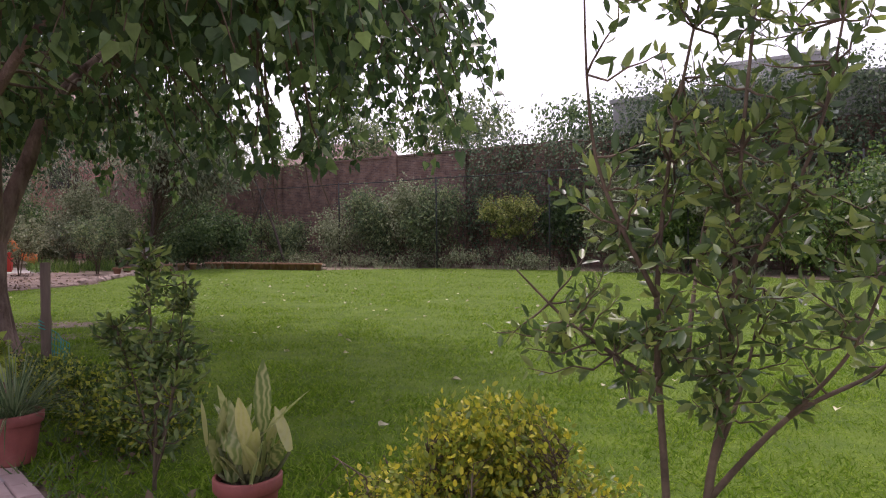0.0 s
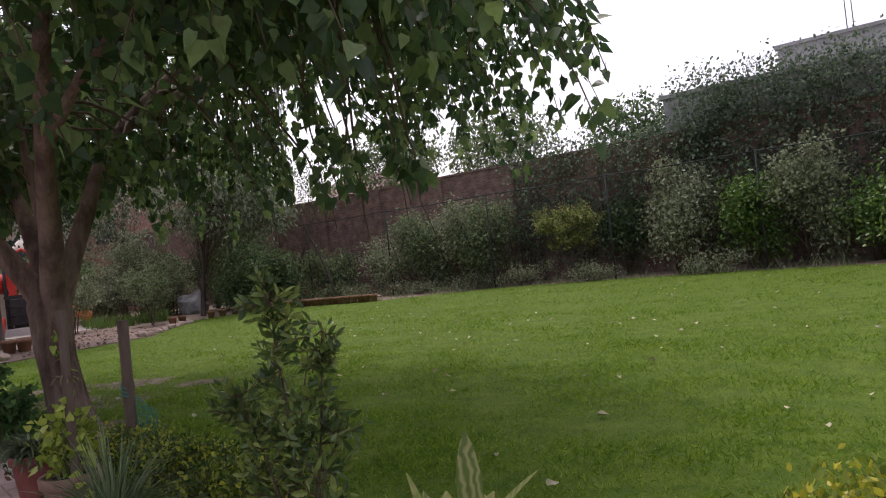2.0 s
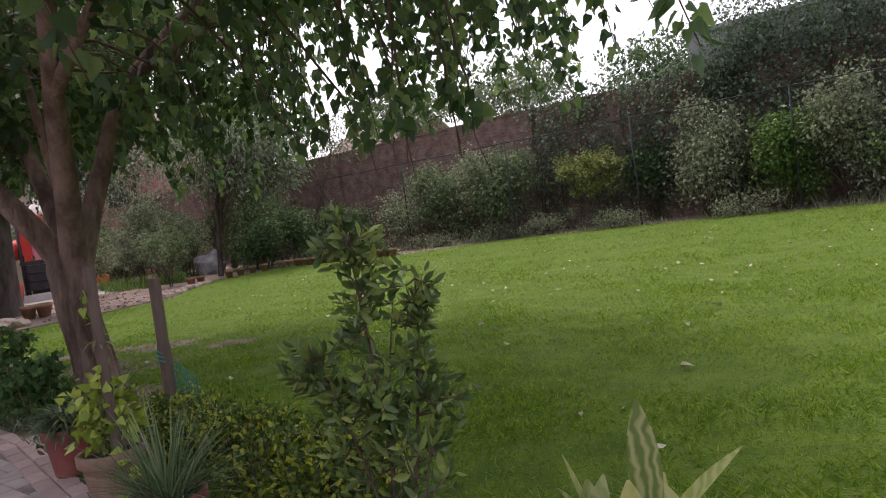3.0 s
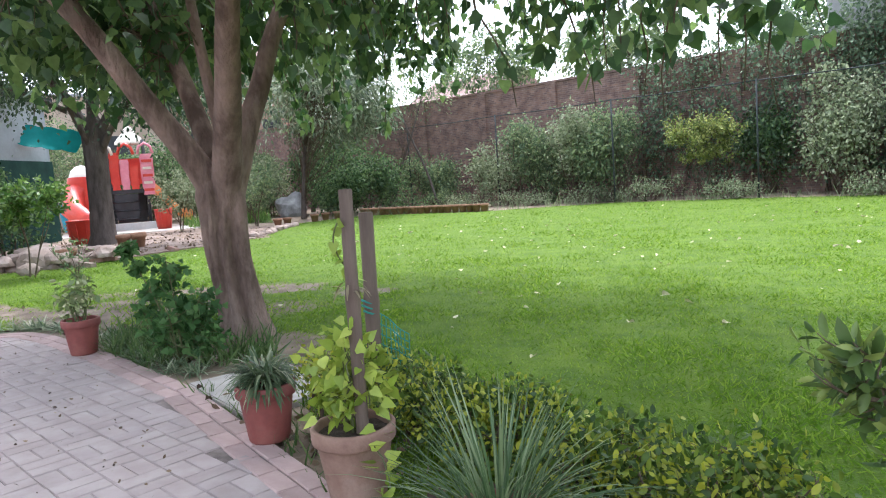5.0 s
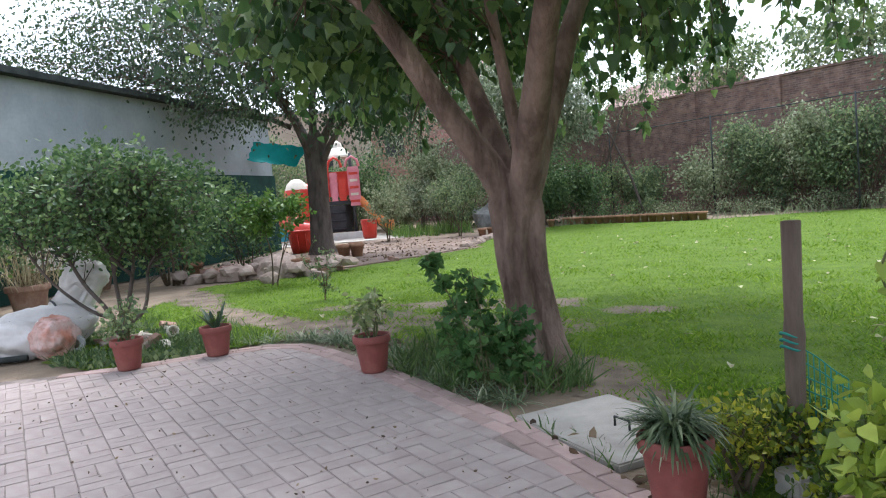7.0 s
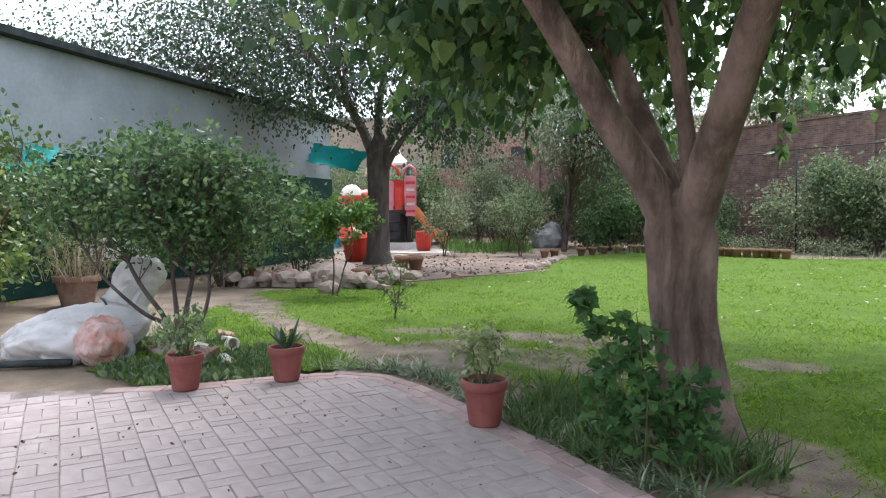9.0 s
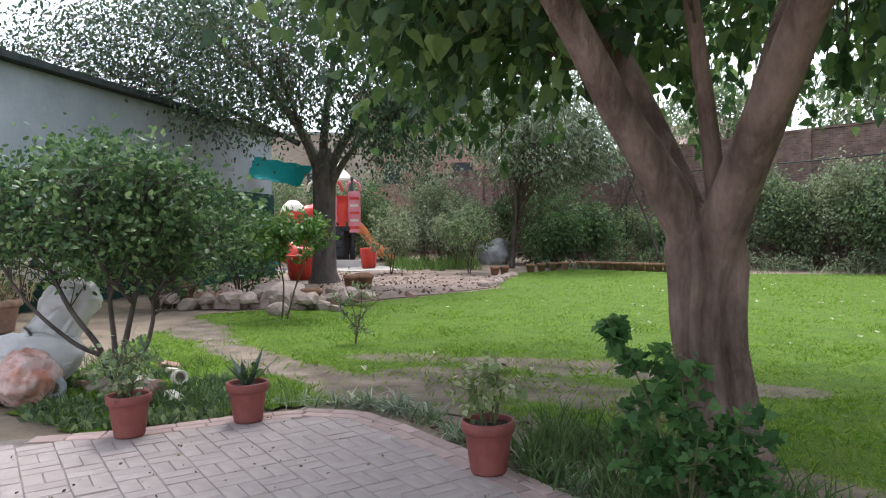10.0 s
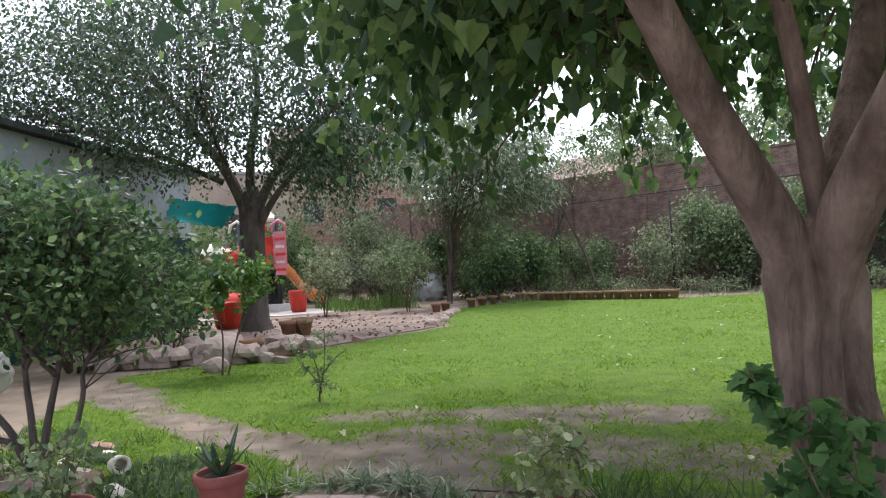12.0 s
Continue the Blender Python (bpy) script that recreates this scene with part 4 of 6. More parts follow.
    for x, y, z, l in shoots:
        a = L[((L - (x, y, z + 0.4)) ** 2).sum(1).argmin()]
        out = np.array((x, y, 0)) - np.array((a[0], a[1], 0))
        out = out / (np.linalg.norm(out) + 1e-6)
        end = np.array((x, y, z - l)) + out * l * 0.45
        arch = bow(a, (x, y, z), 0.12, 4, 0.1) + bow((x, y, z), end, 0.12, 4, 0.08)[1:]
        n = len(arch)
        tb.add(arch, [0.018 - 0.014 * i / (n - 1) for i in range(n)], 5)
        q = np.array([tuple(p) for p in arch[3:]])
        k = int(l * 26) + 8
        ss = rng.random(k) ** 0.7 * (len(q) - 1.001)
        i0 = ss.astype(int)
        pp = q[i0] + (q[i0 + 1] - q[i0]) * (ss - i0)[:, None]
        dd = rng.normal(0, 0.5, (k, 3)) + (0, 0, -1.0)
        P.append(pp + dd * 0.05 + rng.normal(0, 0.035, (k, 3)))
        D.append(dd)
        S.append(0.105 * rng.uniform(0.65, 1.3, k))
    P, D, S = np.concatenate(P), np.concatenate(D), np.concatenate(S)
    keep = P[:, 2] > 2.0
    tb.make("branchwork", M_TWIG, t)
    leaves("foliage", P[keep], D[keep], S[keep], HEART, M_PEEPAL, t)


main_tree()


def play_tree():
    t = thing("tree", "second tree with a dark grey trunk and fine sparse leaves", "tree", (-17.0, 20.0, 0))
    V, F = trunk_mesh([(0, 0, -0.1, 0.5), (0, 0, 0.3, 0.36), (0.02, 0, 1.2, 0.31), (0.05, 0, 2.4, 0.31), (0.08, 0, 3.3, 0.34), (0.1, 0, 3.8, 0.15)], seed=4.0, flute=0.06)
    raw("trunk", V, F, M_BARK2, t, smooth=True)
    limbs = []
    for start, ctrl, r0, r1 in (((0, 0, 2.9), [(-0.7, 0, 4.3), (-1.6, -0.5, 5.8), (-2.6, -1, 7.6)], 0.2, 0.05), ((0.1, 0, 3.0), [(0.7, 0.2, 4.1), (1.8, 0.3, 5.2), (3.2, 0.5, 6.0)], 0.17, 0.04),
                                ((0, 0, 2.7), [(0.1, 0, 4.5), (0.3, 0.2, 6.5), (0.2, 0, 8.6)], 0.16, 0.05), ((-0.8, 0, 4), [(-2.5, -1.2, 5.0), (-4.5, -2.4, 5.8)], 0.09, 0.03),
                                ((0, -0.1, 2.8), [(0.3, -1.4, 4.4), (0.6, -2.6, 5.6)], 0.1, 0.03), ((0.1, 0, 2.5), [(0.9, -0.2, 3.4), (2.0, -0.4, 4.2), (3.0, -0.5, 4.4)], 0.13, 0.03)):
        tb = Tubes()
        limbs.append(grow(tb, start, ctrl, r0, r1, 9, 6))
        tb.make("limb", M_BARK2, t)
    tb = Tubes()
    P, D, S = crown(limbs, [(-0.6, -0.3, 7.2, 5.2, 3.6, 3.0, 260), (-4.2, -2.8, 6.4, 3.2, 2.8, 2.2, 170), (2.6, 0.3, 5.2, 2.4, 2.0, 1.9, 130), (2.6, -0.4, 4.3, 1.7, 1.3, 1.0, 70), (-0.6, -2.5, 5.0, 2.4, 1.6, 1.3, 70), (1.6, -4.0, 6.8, 3.6, 2.6, 2.0, 120), (-7.0, -5.0, 6.0, 2.4, 2.2, 1.5, 80)], 50, 0.11, 0.5, OVAL, tb, hang=0.9, twig=0.0035)
    tb.make("branchwork", M_TWIG, t)
    leaves("foliage", P, D, S, OVAL, M_SMALL, t)


play_tree()


def slim_tree(at, h, lean, balls, leafm, label, r=0.07, size=0.1, per=30, shape=LANCE, spread=0.3, hang=1.0):
    t = thing("slim_tree", label, "tree", at)
    tb = Tubes()
    limbs = [grow(tb, (0, 0, -0.1), [(lean[0] * 0.3, lean[1] * 0.3, h * 0.35), (lean[0] * 0.7, lean[1] * 0.7, h * 0.7), (lean[0], lean[1], h)], r, r * 0.35, 8, 5)]
    tb.make("trunk", M_BARK2, t)
    tb = Tubes()
    P, D, S = crown(limbs, balls, per, size, spread, shape, tb, hang=hang, twig=0.0035)
    tb.make("branchwork", M_TWIG, t)
    leaves("foliage", P, D, S, shape, leafm, t)


slim_tree((-14.6, 28.2, 0), 5.0, (0.5, 0.2), [(1.2, 0, 5.4, 3.2, 2.4, 2.5, 260), (2.8, -0.4, 4.2, 1.6, 1.4, 1.5, 90)], M_WILLOW, "slim pale-trunked tree with drooping silvery leaves", 0.12, 0.19)
slim_tree((-9.6, 30.6, 0), 4.4, (-1.6, 0.2), [(-0.8, 0.0, 4.2, 1.4, 0.8, 1.2, 14)], M_BUSH, "slim nearly bare tree leaning by the brick wall", 0.07, 0.13, 10)
slim_tree((-12.0, 31.4, 0), 4.6, (1.6, 0.3), [(1.4, 0.2, 5.4, 2.2, 1.8, 1.4, 50)], M_BUSH, "slim leaning tree against the brick wall", 0.08, 0.14)
slim_tree((-17.0, 34.0, 0), 6.0, (0.4, 0.2), [(0, 0, 6.2, 3.2, 2.4, 2.6, 170)], M_BUSH, "tall leafy tree before the brick wall", 0.12, 0.18, shape=OVAL)
slim_tree((-2.2, 33.5, 0), 6.0, (0.4, 0.2), [(0, 0, 5.9, 3.0, 2.2, 1.7, 140)], M_BUSH, "tree crown showing over the brick wall", 0.12, 0.18, shape=OVAL)
slim_tree((3.6, 31.5, 0), 6.0, (0.4, 0.2), [(0, 0, 5.6, 2.4, 2.0, 1.6, 110)], M_DARK, "dark tree crown showing over the brick wall", 0.12, 0.18, shape=OVAL)
slim_tree((-8.2, 36.5, 0), 6.6, (0.4, 0.2), [(0, 0, 6.5, 2.6, 2.0, 1.7, 120)], M_BUSH, "tall tree crown behind the brick wall", 0.12, 0.18, shape=OVAL)
slim_tree((-20.0, 31.0, 0), 5.5, (0.3, 0.2), [(0, 0, 5.2, 2.8, 2.2, 2.8, 130)], M_WILLOW, "far slim tree behind the play area", 0.1, 0.16)

# ---- bushes along the fence ----
BACK = [(-22.5, 33.0, 2.6, 1.9, M_BUSHP), (-18.3, 32.2, 2.8, 2.0, M_BUSH), (-13.8, 31.0, 3.0, 1.6, M_DARK),
        (-10.5, 32.2, 2.4, 1.3, M_BUSH), (-6.7, 30.5, 3.1, 1.4, M_BUSHP), (-5.4, 29.9, 3.7, 1.4, M_BUSH), (-3.9, 29.2, 3.7, 1.5, M_BUSHP), (-2.4, 28.3, 3.5, 1.3, M_BUSH),
        (2.4, 27.6, 2.7, 0.9, M_DARK), (4.0, 25.1, 3.8, 1.35, M_BUSHP), (5.9, 24.1, 2.7, 1.0, M_ROSE), (7.4, 23.4, 3.6, 1.3, M_BUSHP), (8.7, 22.5, 2.2, 1.0, M_ROSE),
        (9.6, 20.7, 4.4, 1.7, M_ROSE), (11.2, 18.6, 3.2, 1.7, M_BUSH), (13.2, 20.5, 4.2, 2.2, M_DARK), (13.4, 15.5, 3.6, 2.0, M_BUSH),
        (-12.4, 30.2, 2.4, 1.4, M_DARK), (-15.2, 32.4, 4.2, 2.0, M_DARK), (-19.6, 33.4, 4.4, 2.2, M_BUSHP), (-24.5, 31.5, 4.0, 2.4, M_DARK), (-27.0, 29.0, 4.5, 2.6, M_BUSH),
        (-18.6, 30.4, 3.6, 1.6, M_BUSHP), (-13.2, 29.0, 2.2, 1.1, M_DARK), (-23.5, 33.5, 3.6, 2.2, M_BUSH), (-26.0, 34.0, 3.4, 2.2, M_BUSHP)]
for x, y, h, r, m in BACK:
    shrub("bush", (x, y), h, r, r * 0.8, "tall leafy bush before the chain-link fence", "bush", m, OVAL, 0.115, int(72 + 52 * r), 40, spread=0.26, low=0.02, stems=9, group="bushes along the fence", stem_r=0.02, ragged=True, hang=0.4)
for x, y, h, r, m in ((-8.0, 29.6, 0.6, 1.5, M_BUSHP), (-5.6, 28.6, 0.55, 1.2, M_BUSHP), (-3.4, 28.0, 0.6, 1.2, M_BUSHP), (-1.3, 27.3, 0.75, 1.3, M_BUSHP), (-9.4, 30.6, 0.7, 1.2, M_BUSH), (1.0, 25.6, 0.6, 1.1, M_BUSHP), (4.6, 23.4, 0.7, 1.1, M_BUSHP), (-11.0, 29.6, 0.8, 1.5, M_DARK)):
    shrub("low_plants", (x, y), h, r, r * 0.5, "low pale ground plants at the lawn's edge", "plants", m, OVAL, 0.07, 45, 26, spread=0.14, low=0.0, stems=8, group="low plants at the far edge")


def creeper(name, p, q, z0, z1, n, label, out=0.5):
    """Leaves in heaps that hang on an upright face."""
    t = thing(name, label, "creeper", (0, 0, 0))
    p, q = np.array(p, float), np.array(q, float)
    d = (q - p) / np.linalg.norm(q - p)
    nrm = np.array((d[1], -d[0]))
    P, D = [], []
    for i in range(n):
        s, z = rng.random(), z0 + (z1 - z0) * rng.random() ** 0.8
        c = p + (q - p) * s + nrm * rng.uniform(0.05, out)
        k = 26
        P.append(np.stack([rng.normal(c[0], 0.28, k), rng.normal(c[1], 0.28, k), rng.normal(z, 0.26, k)], 1))
        e = rng.normal(0, 0.5, (k, 3)) + np.array((nrm[0], nrm[1], -0.7)) * 0.8
        D.append(e)
    P = np.concatenate(P)
    leaves("foliage", P, np.concatenate(D), 0.13 * rng.uniform(0.6, 1.4, len(P)), OVAL, M_IVY, t)
    for i in range(24):
        tb = Tubes()
        a = p + (q - p) * rng.random() + nrm * 0.06
        tb.add(bow((a[0], a[1], 0), (a[0] + rng.normal(0, 0.5), a[1] + rng.normal(0, 0.3), z1 * 0.9), 0, 5, 0.05), [0.02] * 6, 4)
        tb.make("vine", M_TWIG, t)


creeper("creeper", (4.6, 27.1), (17.0, 20.8), 0.5, 6.5, 1500, "thick dark green creeper covering the building front", 0.7)
creeper("wall_creeper", along(-1.5, 2.7), along(5.4, 2.7), 0.5, 5.2, 320, "green creeper spilling over the brick wall", 0.4)

# ---- near plants ----
def twiggy(name, at, label, category, stems, balls, per, size, leaf, shape, r=0.016, wood=None, rise=0.15, twig=0.004):
    """A small tree of stems that fork, with leaves set along its twigs."""
    t = thing(name, label, category, (at[0], at[1], 0))
    tb = Tubes()
    limbs = [grow(tb, pts[0], pts[1:], r * k * 0.8, r * 0.14, 7, 5) for k, *pts in stems]
    P, D, S = twigs([l[3:] for l in limbs], balls, per, size, tb, twig, rise)
    keep = P[:, 2] > 0.03
    tb.make("wood", wood or M_TWIG, t)
    leaves("foliage", P[keep], D[keep], S[keep], shape, leaf, t)
    return t


CITRUS = (OVAL[0] * (0.68, 1, 1), OVAL[1])
twiggy("citrus_tree", (1.57, 2.62), "young citrus tree with glossy leaves and forked stems", "small tree",
       [(1.3, (-0.03, 0, -0.02), (-0.06, 0.01, 0.64), (-0.08, 0.02, 1.18), (-0.02, 0.05, 1.7), (0.1, 0, 2.3)), (1.5, (0.03, 0, -0.02), (0.05, 0, 0.6), (0.1, -0.05, 1.0), (0.12, -0.1, 1.6), (0.2, -0.1, 2.4)),
        (0.9, (0.05, 0, 0.62), (0.25, -0.06, 0.88), (0.5, -0.05, 1.02), (0.64, 0, 1.2)), (0.8, (-0.07, 0, 0.95), (-0.3, 0.05, 1.1), (-0.48, 0.05, 1.28)), (0.8, (0, 0.02, 1.0), (0.1, 0.3, 1.3), (0.2, 0.4, 1.7)),
        (0.7, (0.1, -0.05, 1.2), (0.3, -0.1, 1.6), (0.4, -0.1, 2.1)), (0.7, (-0.08, 0.02, 1.2), (-0.25, 0, 1.6), (-0.28, 0, 2.15)), (0.8, (0.06, 0, 0.7), (0.2, 0.15, 0.95), (0.3, 0.3, 1.2)), (0.6, (0.25, -0.06, 0.88), (0.36, -0.2, 1.1), (0.45, -0.25, 1.4))],
       [(0.08, 0, 1.12, 0.62, 0.45, 0.3, 105), (0.12, 0, 1.55, 0.5, 0.4, 0.3, 85), (0.12, 0, 2.05, 0.5, 0.35, 0.36, 62)], 13, 0.062, M_CITRUS, CITRUS)
twiggy("citrus_tree", (-0.92, 4.16), "slender young citrus tree with glossy green leaves", "small tree",
       [(1.0, (0, 0, -0.02), (0.02, 0, 0.5), (0, 0, 1.0), (-0.03, 0, 1.43)), (0.8, (0, 0, 0.1), (0.1, 0.03, 0.5), (0.16, 0.03, 0.9), (0.2, 0, 1.18)), (0.7, (0, 0, 0.2), (-0.1, 0, 0.6), (-0.2, 0, 0.9)), (0.7, (0, 0, 0.3), (0, 0.15, 0.7), (0.05, 0.2, 1.05)), (0.6, (0, 0, 0.05), (0.12, -0.1, 0.3), (0.2, -0.15, 0.6))],
       [(0.02, 0, 0.66, 0.29, 0.25, 0.5, 84), (0.2, 0, 1.08, 0.09, 0.09, 0.14, 12), (-0.24, 0, 0.9, 0.12, 0.12, 0.14, 16), (0.26, 0, 0.72, 0.14, 0.12, 0.2, 16), (-0.02, 0, 1.22, 0.15, 0.14, 0.22, 24)], 10, 0.07, M_CITRUS, CITRUS)
shrub("golden_bush", (0.98, 3.12), 0.8, 0.78, 0.62, "golden-leaved clipped bush beside the paving", "bush", M_GOLD, OVAL, 0.026, 1500, 17, spread=0.036, low=0.0, stems=16, hang=-0.5, stem_r=0.008, cone=True)
for x, y, h, r in ((-3.15, 6.3, 0.34, 0.3), (-2.75, 5.92, 0.38, 0.32), (-2.25, 5.56, 0.4, 0.34), (-1.78, 5.22, 0.36, 0.36), (-1.35, 4.88, 0.42, 0.36)):
    shrub("hedge_bush", (x, y), h, r, r, "low yellow-green hedge bush along the paving", "bush", M_HEDGE, OVAL, 0.034, 190, 16, spread=0.045, low=0.05, stems=10, stem_r=0.008, group="hedge bushes along the paving", hang=-0.4)
LOBED = (np.array([(0, 0, 0), (0.34, 0.02, 0.04), (0.52, 0.36, 0.06), (0.27, 0.46, 0.02), (0.24, 0.72, 0.03), (0, 1.05, -0.08), (-0.24, 0.72, 0.03), (-0.27, 0.46, 0.02), (-0.52, 0.36, 0.06), (-0.34, 0.02, 0.04)], float),
         np.array([(0, 1, 2), (0, 2, 3), (0, 3, 4), (0, 4, 5), (0, 5, 6), (0, 6, 7), (0, 7, 8), (0, 8, 9)]))
twiggy("leafy_bush", (-5.17, 7.27), "bush with dark green lobed leaves at the tree foot", "bush",
       [(1.0, (0, 0, -0.02), (-0.13, -0.05, 0.5), (-0.36, -0.1, 1.0)), (1.0, (0.02, 0, -0.02), (0, 0, 0.45), (-0.05, 0, 0.88)), (0.9, (0.03, 0, -0.02), (0.16, 0, 0.36), (0.3, -0.03, 0.66)), (0.8, (-0.02, 0, -0.02), (-0.2, 0, 0.3), (-0.38, -0.05, 0.52)), (0.7, (0, -0.02, -0.02), (0.05, -0.14, 0.3), (0.08, -0.22, 0.5))],
       [(-0.32, -0.1, 0.9, 0.13, 0.1, 0.13, 12), (-0.08, 0, 0.7, 0.22, 0.18, 0.2, 24), (0.16, 0, 0.42, 0.3, 0.2, 0.28, 46), (-0.16, -0.03, 0.34, 0.26, 0.2, 0.26, 36), (0.3, 0, 0.2, 0.2, 0.2, 0.16, 18)], 7, 0.076, M_VINE, LOBED, wood=M_GTWIG, rise=-0.2)


def forked_shrub():
    t = thing("big_shrub", "big dense dark green shrub on thick crooked bare stems", "shrub", (-10.55, 8.2, 0))
    tb = Tubes()
    limbs = []
    for k, *pts in ((1.0, (-0.04, 0, -0.05), (-0.12, -0.05, 0.35), (-0.42, -0.15, 0.75), (-0.6, -0.3, 1.3), (-0.9, -0.4, 2.0)), (0.9, (0.0, 0.02, -0.05), (-0.05, 0.05, 0.4), (-0.1, 0.05, 0.85), (-0.3, 0.2, 1.5), (-0.3, 0.4, 2.2)),
                    (1.0, (0.06, 0, -0.05), (0.12, 0.02, 0.35), (0.2, 0.08, 0.8), (0.32, 0.1, 1.2), (0.6, 0.3, 2.0)), (0.8, (0.08, 0, 0.2), (0.3, 0.1, 0.36), (0.38, 0.14, 0.62), (0.42, 0.2, 0.95), (0.9, 0.5, 1.5)),
                    (0.7, (-0.1, -0.05, 0.3), (-0.35, -0.2, 0.45), (-0.7, -0.45, 0.9), (-1.1, -0.6, 1.6)), (0.7, (0.2, 0.08, 0.8), (0.1, -0.2, 1.2), (0.1, -0.4, 1.9)), (0.6, (0.32, 0.1, 1.2), (0.5, -0.1, 1.6), (0.7, -0.1, 2.1)), (0.6, (-0.1, 0.05, 0.85), (0.1, 0.2, 1.4), (0.1, 0.3, 2.2))):
        limbs.append(grow(tb, pts[0], pts[1:], 0.038 * k, 0.012, 8, 5))
    P, D, S = crown([l[8:] for l in limbs], [(-0.1, 0, 1.6, 1.1, 1.0, 0.62, 270), (-0.95, -0.3, 1.68, 0.8, 0.8, 0.5, 130), (0.75, 0.3, 1.45, 0.7, 0.7, 0.5, 95), (-0.3, 0.2, 2.05, 0.7, 0.6, 0.45, 80), (0.4, 0.0, 2.0, 0.5, 0.5, 0.4, 50)], 20, 0.066, 0.13, OVAL, tb, hang=0.1, twig=0.005)
    tb.make("wood", M_BARK2, t)
    leaves("foliage", P, D, S, OVAL, M_DARK, t)


forked_shrub()
shrub("big_shrub", (-16.6, 9.0), 3.6, 1.2, 1.2, "dense green shrub in front of the shed", "shrub", M_CITRUS, OVAL, 0.1, 160, 20, spread=0.16, low=0.1, stems=9, hang=0.1, stem_r=0.03)
shrub("big_shrub", (-16.0, 13.5), 3.0, 1.6, 1.5, "dense dark shrub in front of the shed", "shrub", M_DARK, OVAL, 0.1, 170, 20, spread=0.18, low=0.1, stems=9, hang=0.1, stem_r=0.03)
shrub("big_shrub", (-15.4, 8.0), 2.6, 1.3, 1.2, "leafy bright green shrub beside the awning", "shrub", M_CITRUS, OVAL, 0.11, 130, 20, spread=0.16, low=0.05, stems=9, hang=0.1, stem_r=0.025)
twiggy("bright_shrub", (-12.6, 13.0), "small bright green tree before the rubble", "shrub",
       [(1.6, (0, 0, -0.05), (0.05, 0, 0.6), (-0.1, 0, 1.1), (-0.3, 0, 1.6)), (1.4, (0.1, 0, -0.05), (0.25, 0.05, 0.5), (0.4, 0.1, 1.0), (0.6, 0.1, 1.5)), (1.0, (0.05, 0, 0.6), (0.15, -0.2, 1.0), (0.2, -0.3, 1.6)), (1.0, (0.25, 0.05, 0.5), (0.3, 0.3, 1.0), (0.2, 0.4, 1.5))],
       [(0.1, 0, 1.45, 1.0, 0.8, 0.45, 170)], 13, 0.12, M_ROSE, OVAL, rise=-0.1)
OPEN = [(2.2, (0, 0, -0.05), (-0.1, 0, 0.6), (-0.5, 0.1, 1.3), (-0.8, 0.1, 2.0)), (2.0, (0.05, 0, -0.05), (0.15, 0.05, 0.7), (0.4, 0.1, 1.4), (0.6, 0, 2.2)), (1.6, (0, 0, 0.2), (0.2, -0.2, 0.8), (0.7, -0.3, 1.4)), (1.6, (0, 0, 0.3), (-0.3, -0.2, 0.8), (-0.2, -0.3, 1.7)), (1.6, (0, 0, 0.4), (0, 0.3, 1.2), (0.1, 0.4, 2.3))]
for x, y, m, n in ((-17.4, 24.2, M_BUSHP, 150), (-14.8, 24.9, M_BUSH, 150), (-16.6, 27.6, M_BUSHP, 190), (-18.6, 28.8, M_WILLOW, 150)):
    twiggy("open_shrub", (x, y), "open shrub with thin dark stems by the play area", "shrub", OPEN, [(0, 0, 1.5, 1.25, 1.0, 0.95, n)], 12, 0.12, m, OVAL, rise=-0.2)
twiggy("yellow_bush", (0.4, 26.9), "yellowing leafy bush on bare stems before the fence", "bush", OPEN, [(0.0, 0, 2.25, 1.4, 1.1, 0.75, 170), (0.2, 0, 1.5, 1.1, 0.9, 0.4, 50)], 14, 0.13, M_BUSHY, OVAL, rise=-0.2)
shrub("big_shrub", (-15.9, 15.6), 2.2, 1.2, 1.1, "dense dark shrub beside the rubble heap", "shrub", M_DARK, OVAL, 0.09, 150, 20, spread=0.16, low=0.05, stems=8, hang=0.1, stem_r=0.02)
twiggy("sapling", (-9.86, 11.22), "small sparse sapling standing in the lawn", "sapling",
       [(1.0, (0, 0, -0.02), (0.01, 0, 0.3), (-0.12, 0.05, 0.6), (-0.28, 0.05, 0.95)), (0.9, (0, 0, 0.05), (0.1, -0.02, 0.4), (0.12, 0, 0.8)), (0.8, (0.02, 0, 0.2), (-0.15, -0.05, 0.42), (-0.34, -0.1, 0.66)), (0.7, (0.05, 0, 0.3), (0.25, 0, 0.5), (0.38, 0.03, 0.58))],
       [(-0.02, 0, 0.6, 0.4, 0.28, 0.4, 30), (0.1, 0, 0.22, 0.22, 0.15, 0.12, 9)], 6, 0.062, M_BUSH, OVAL)


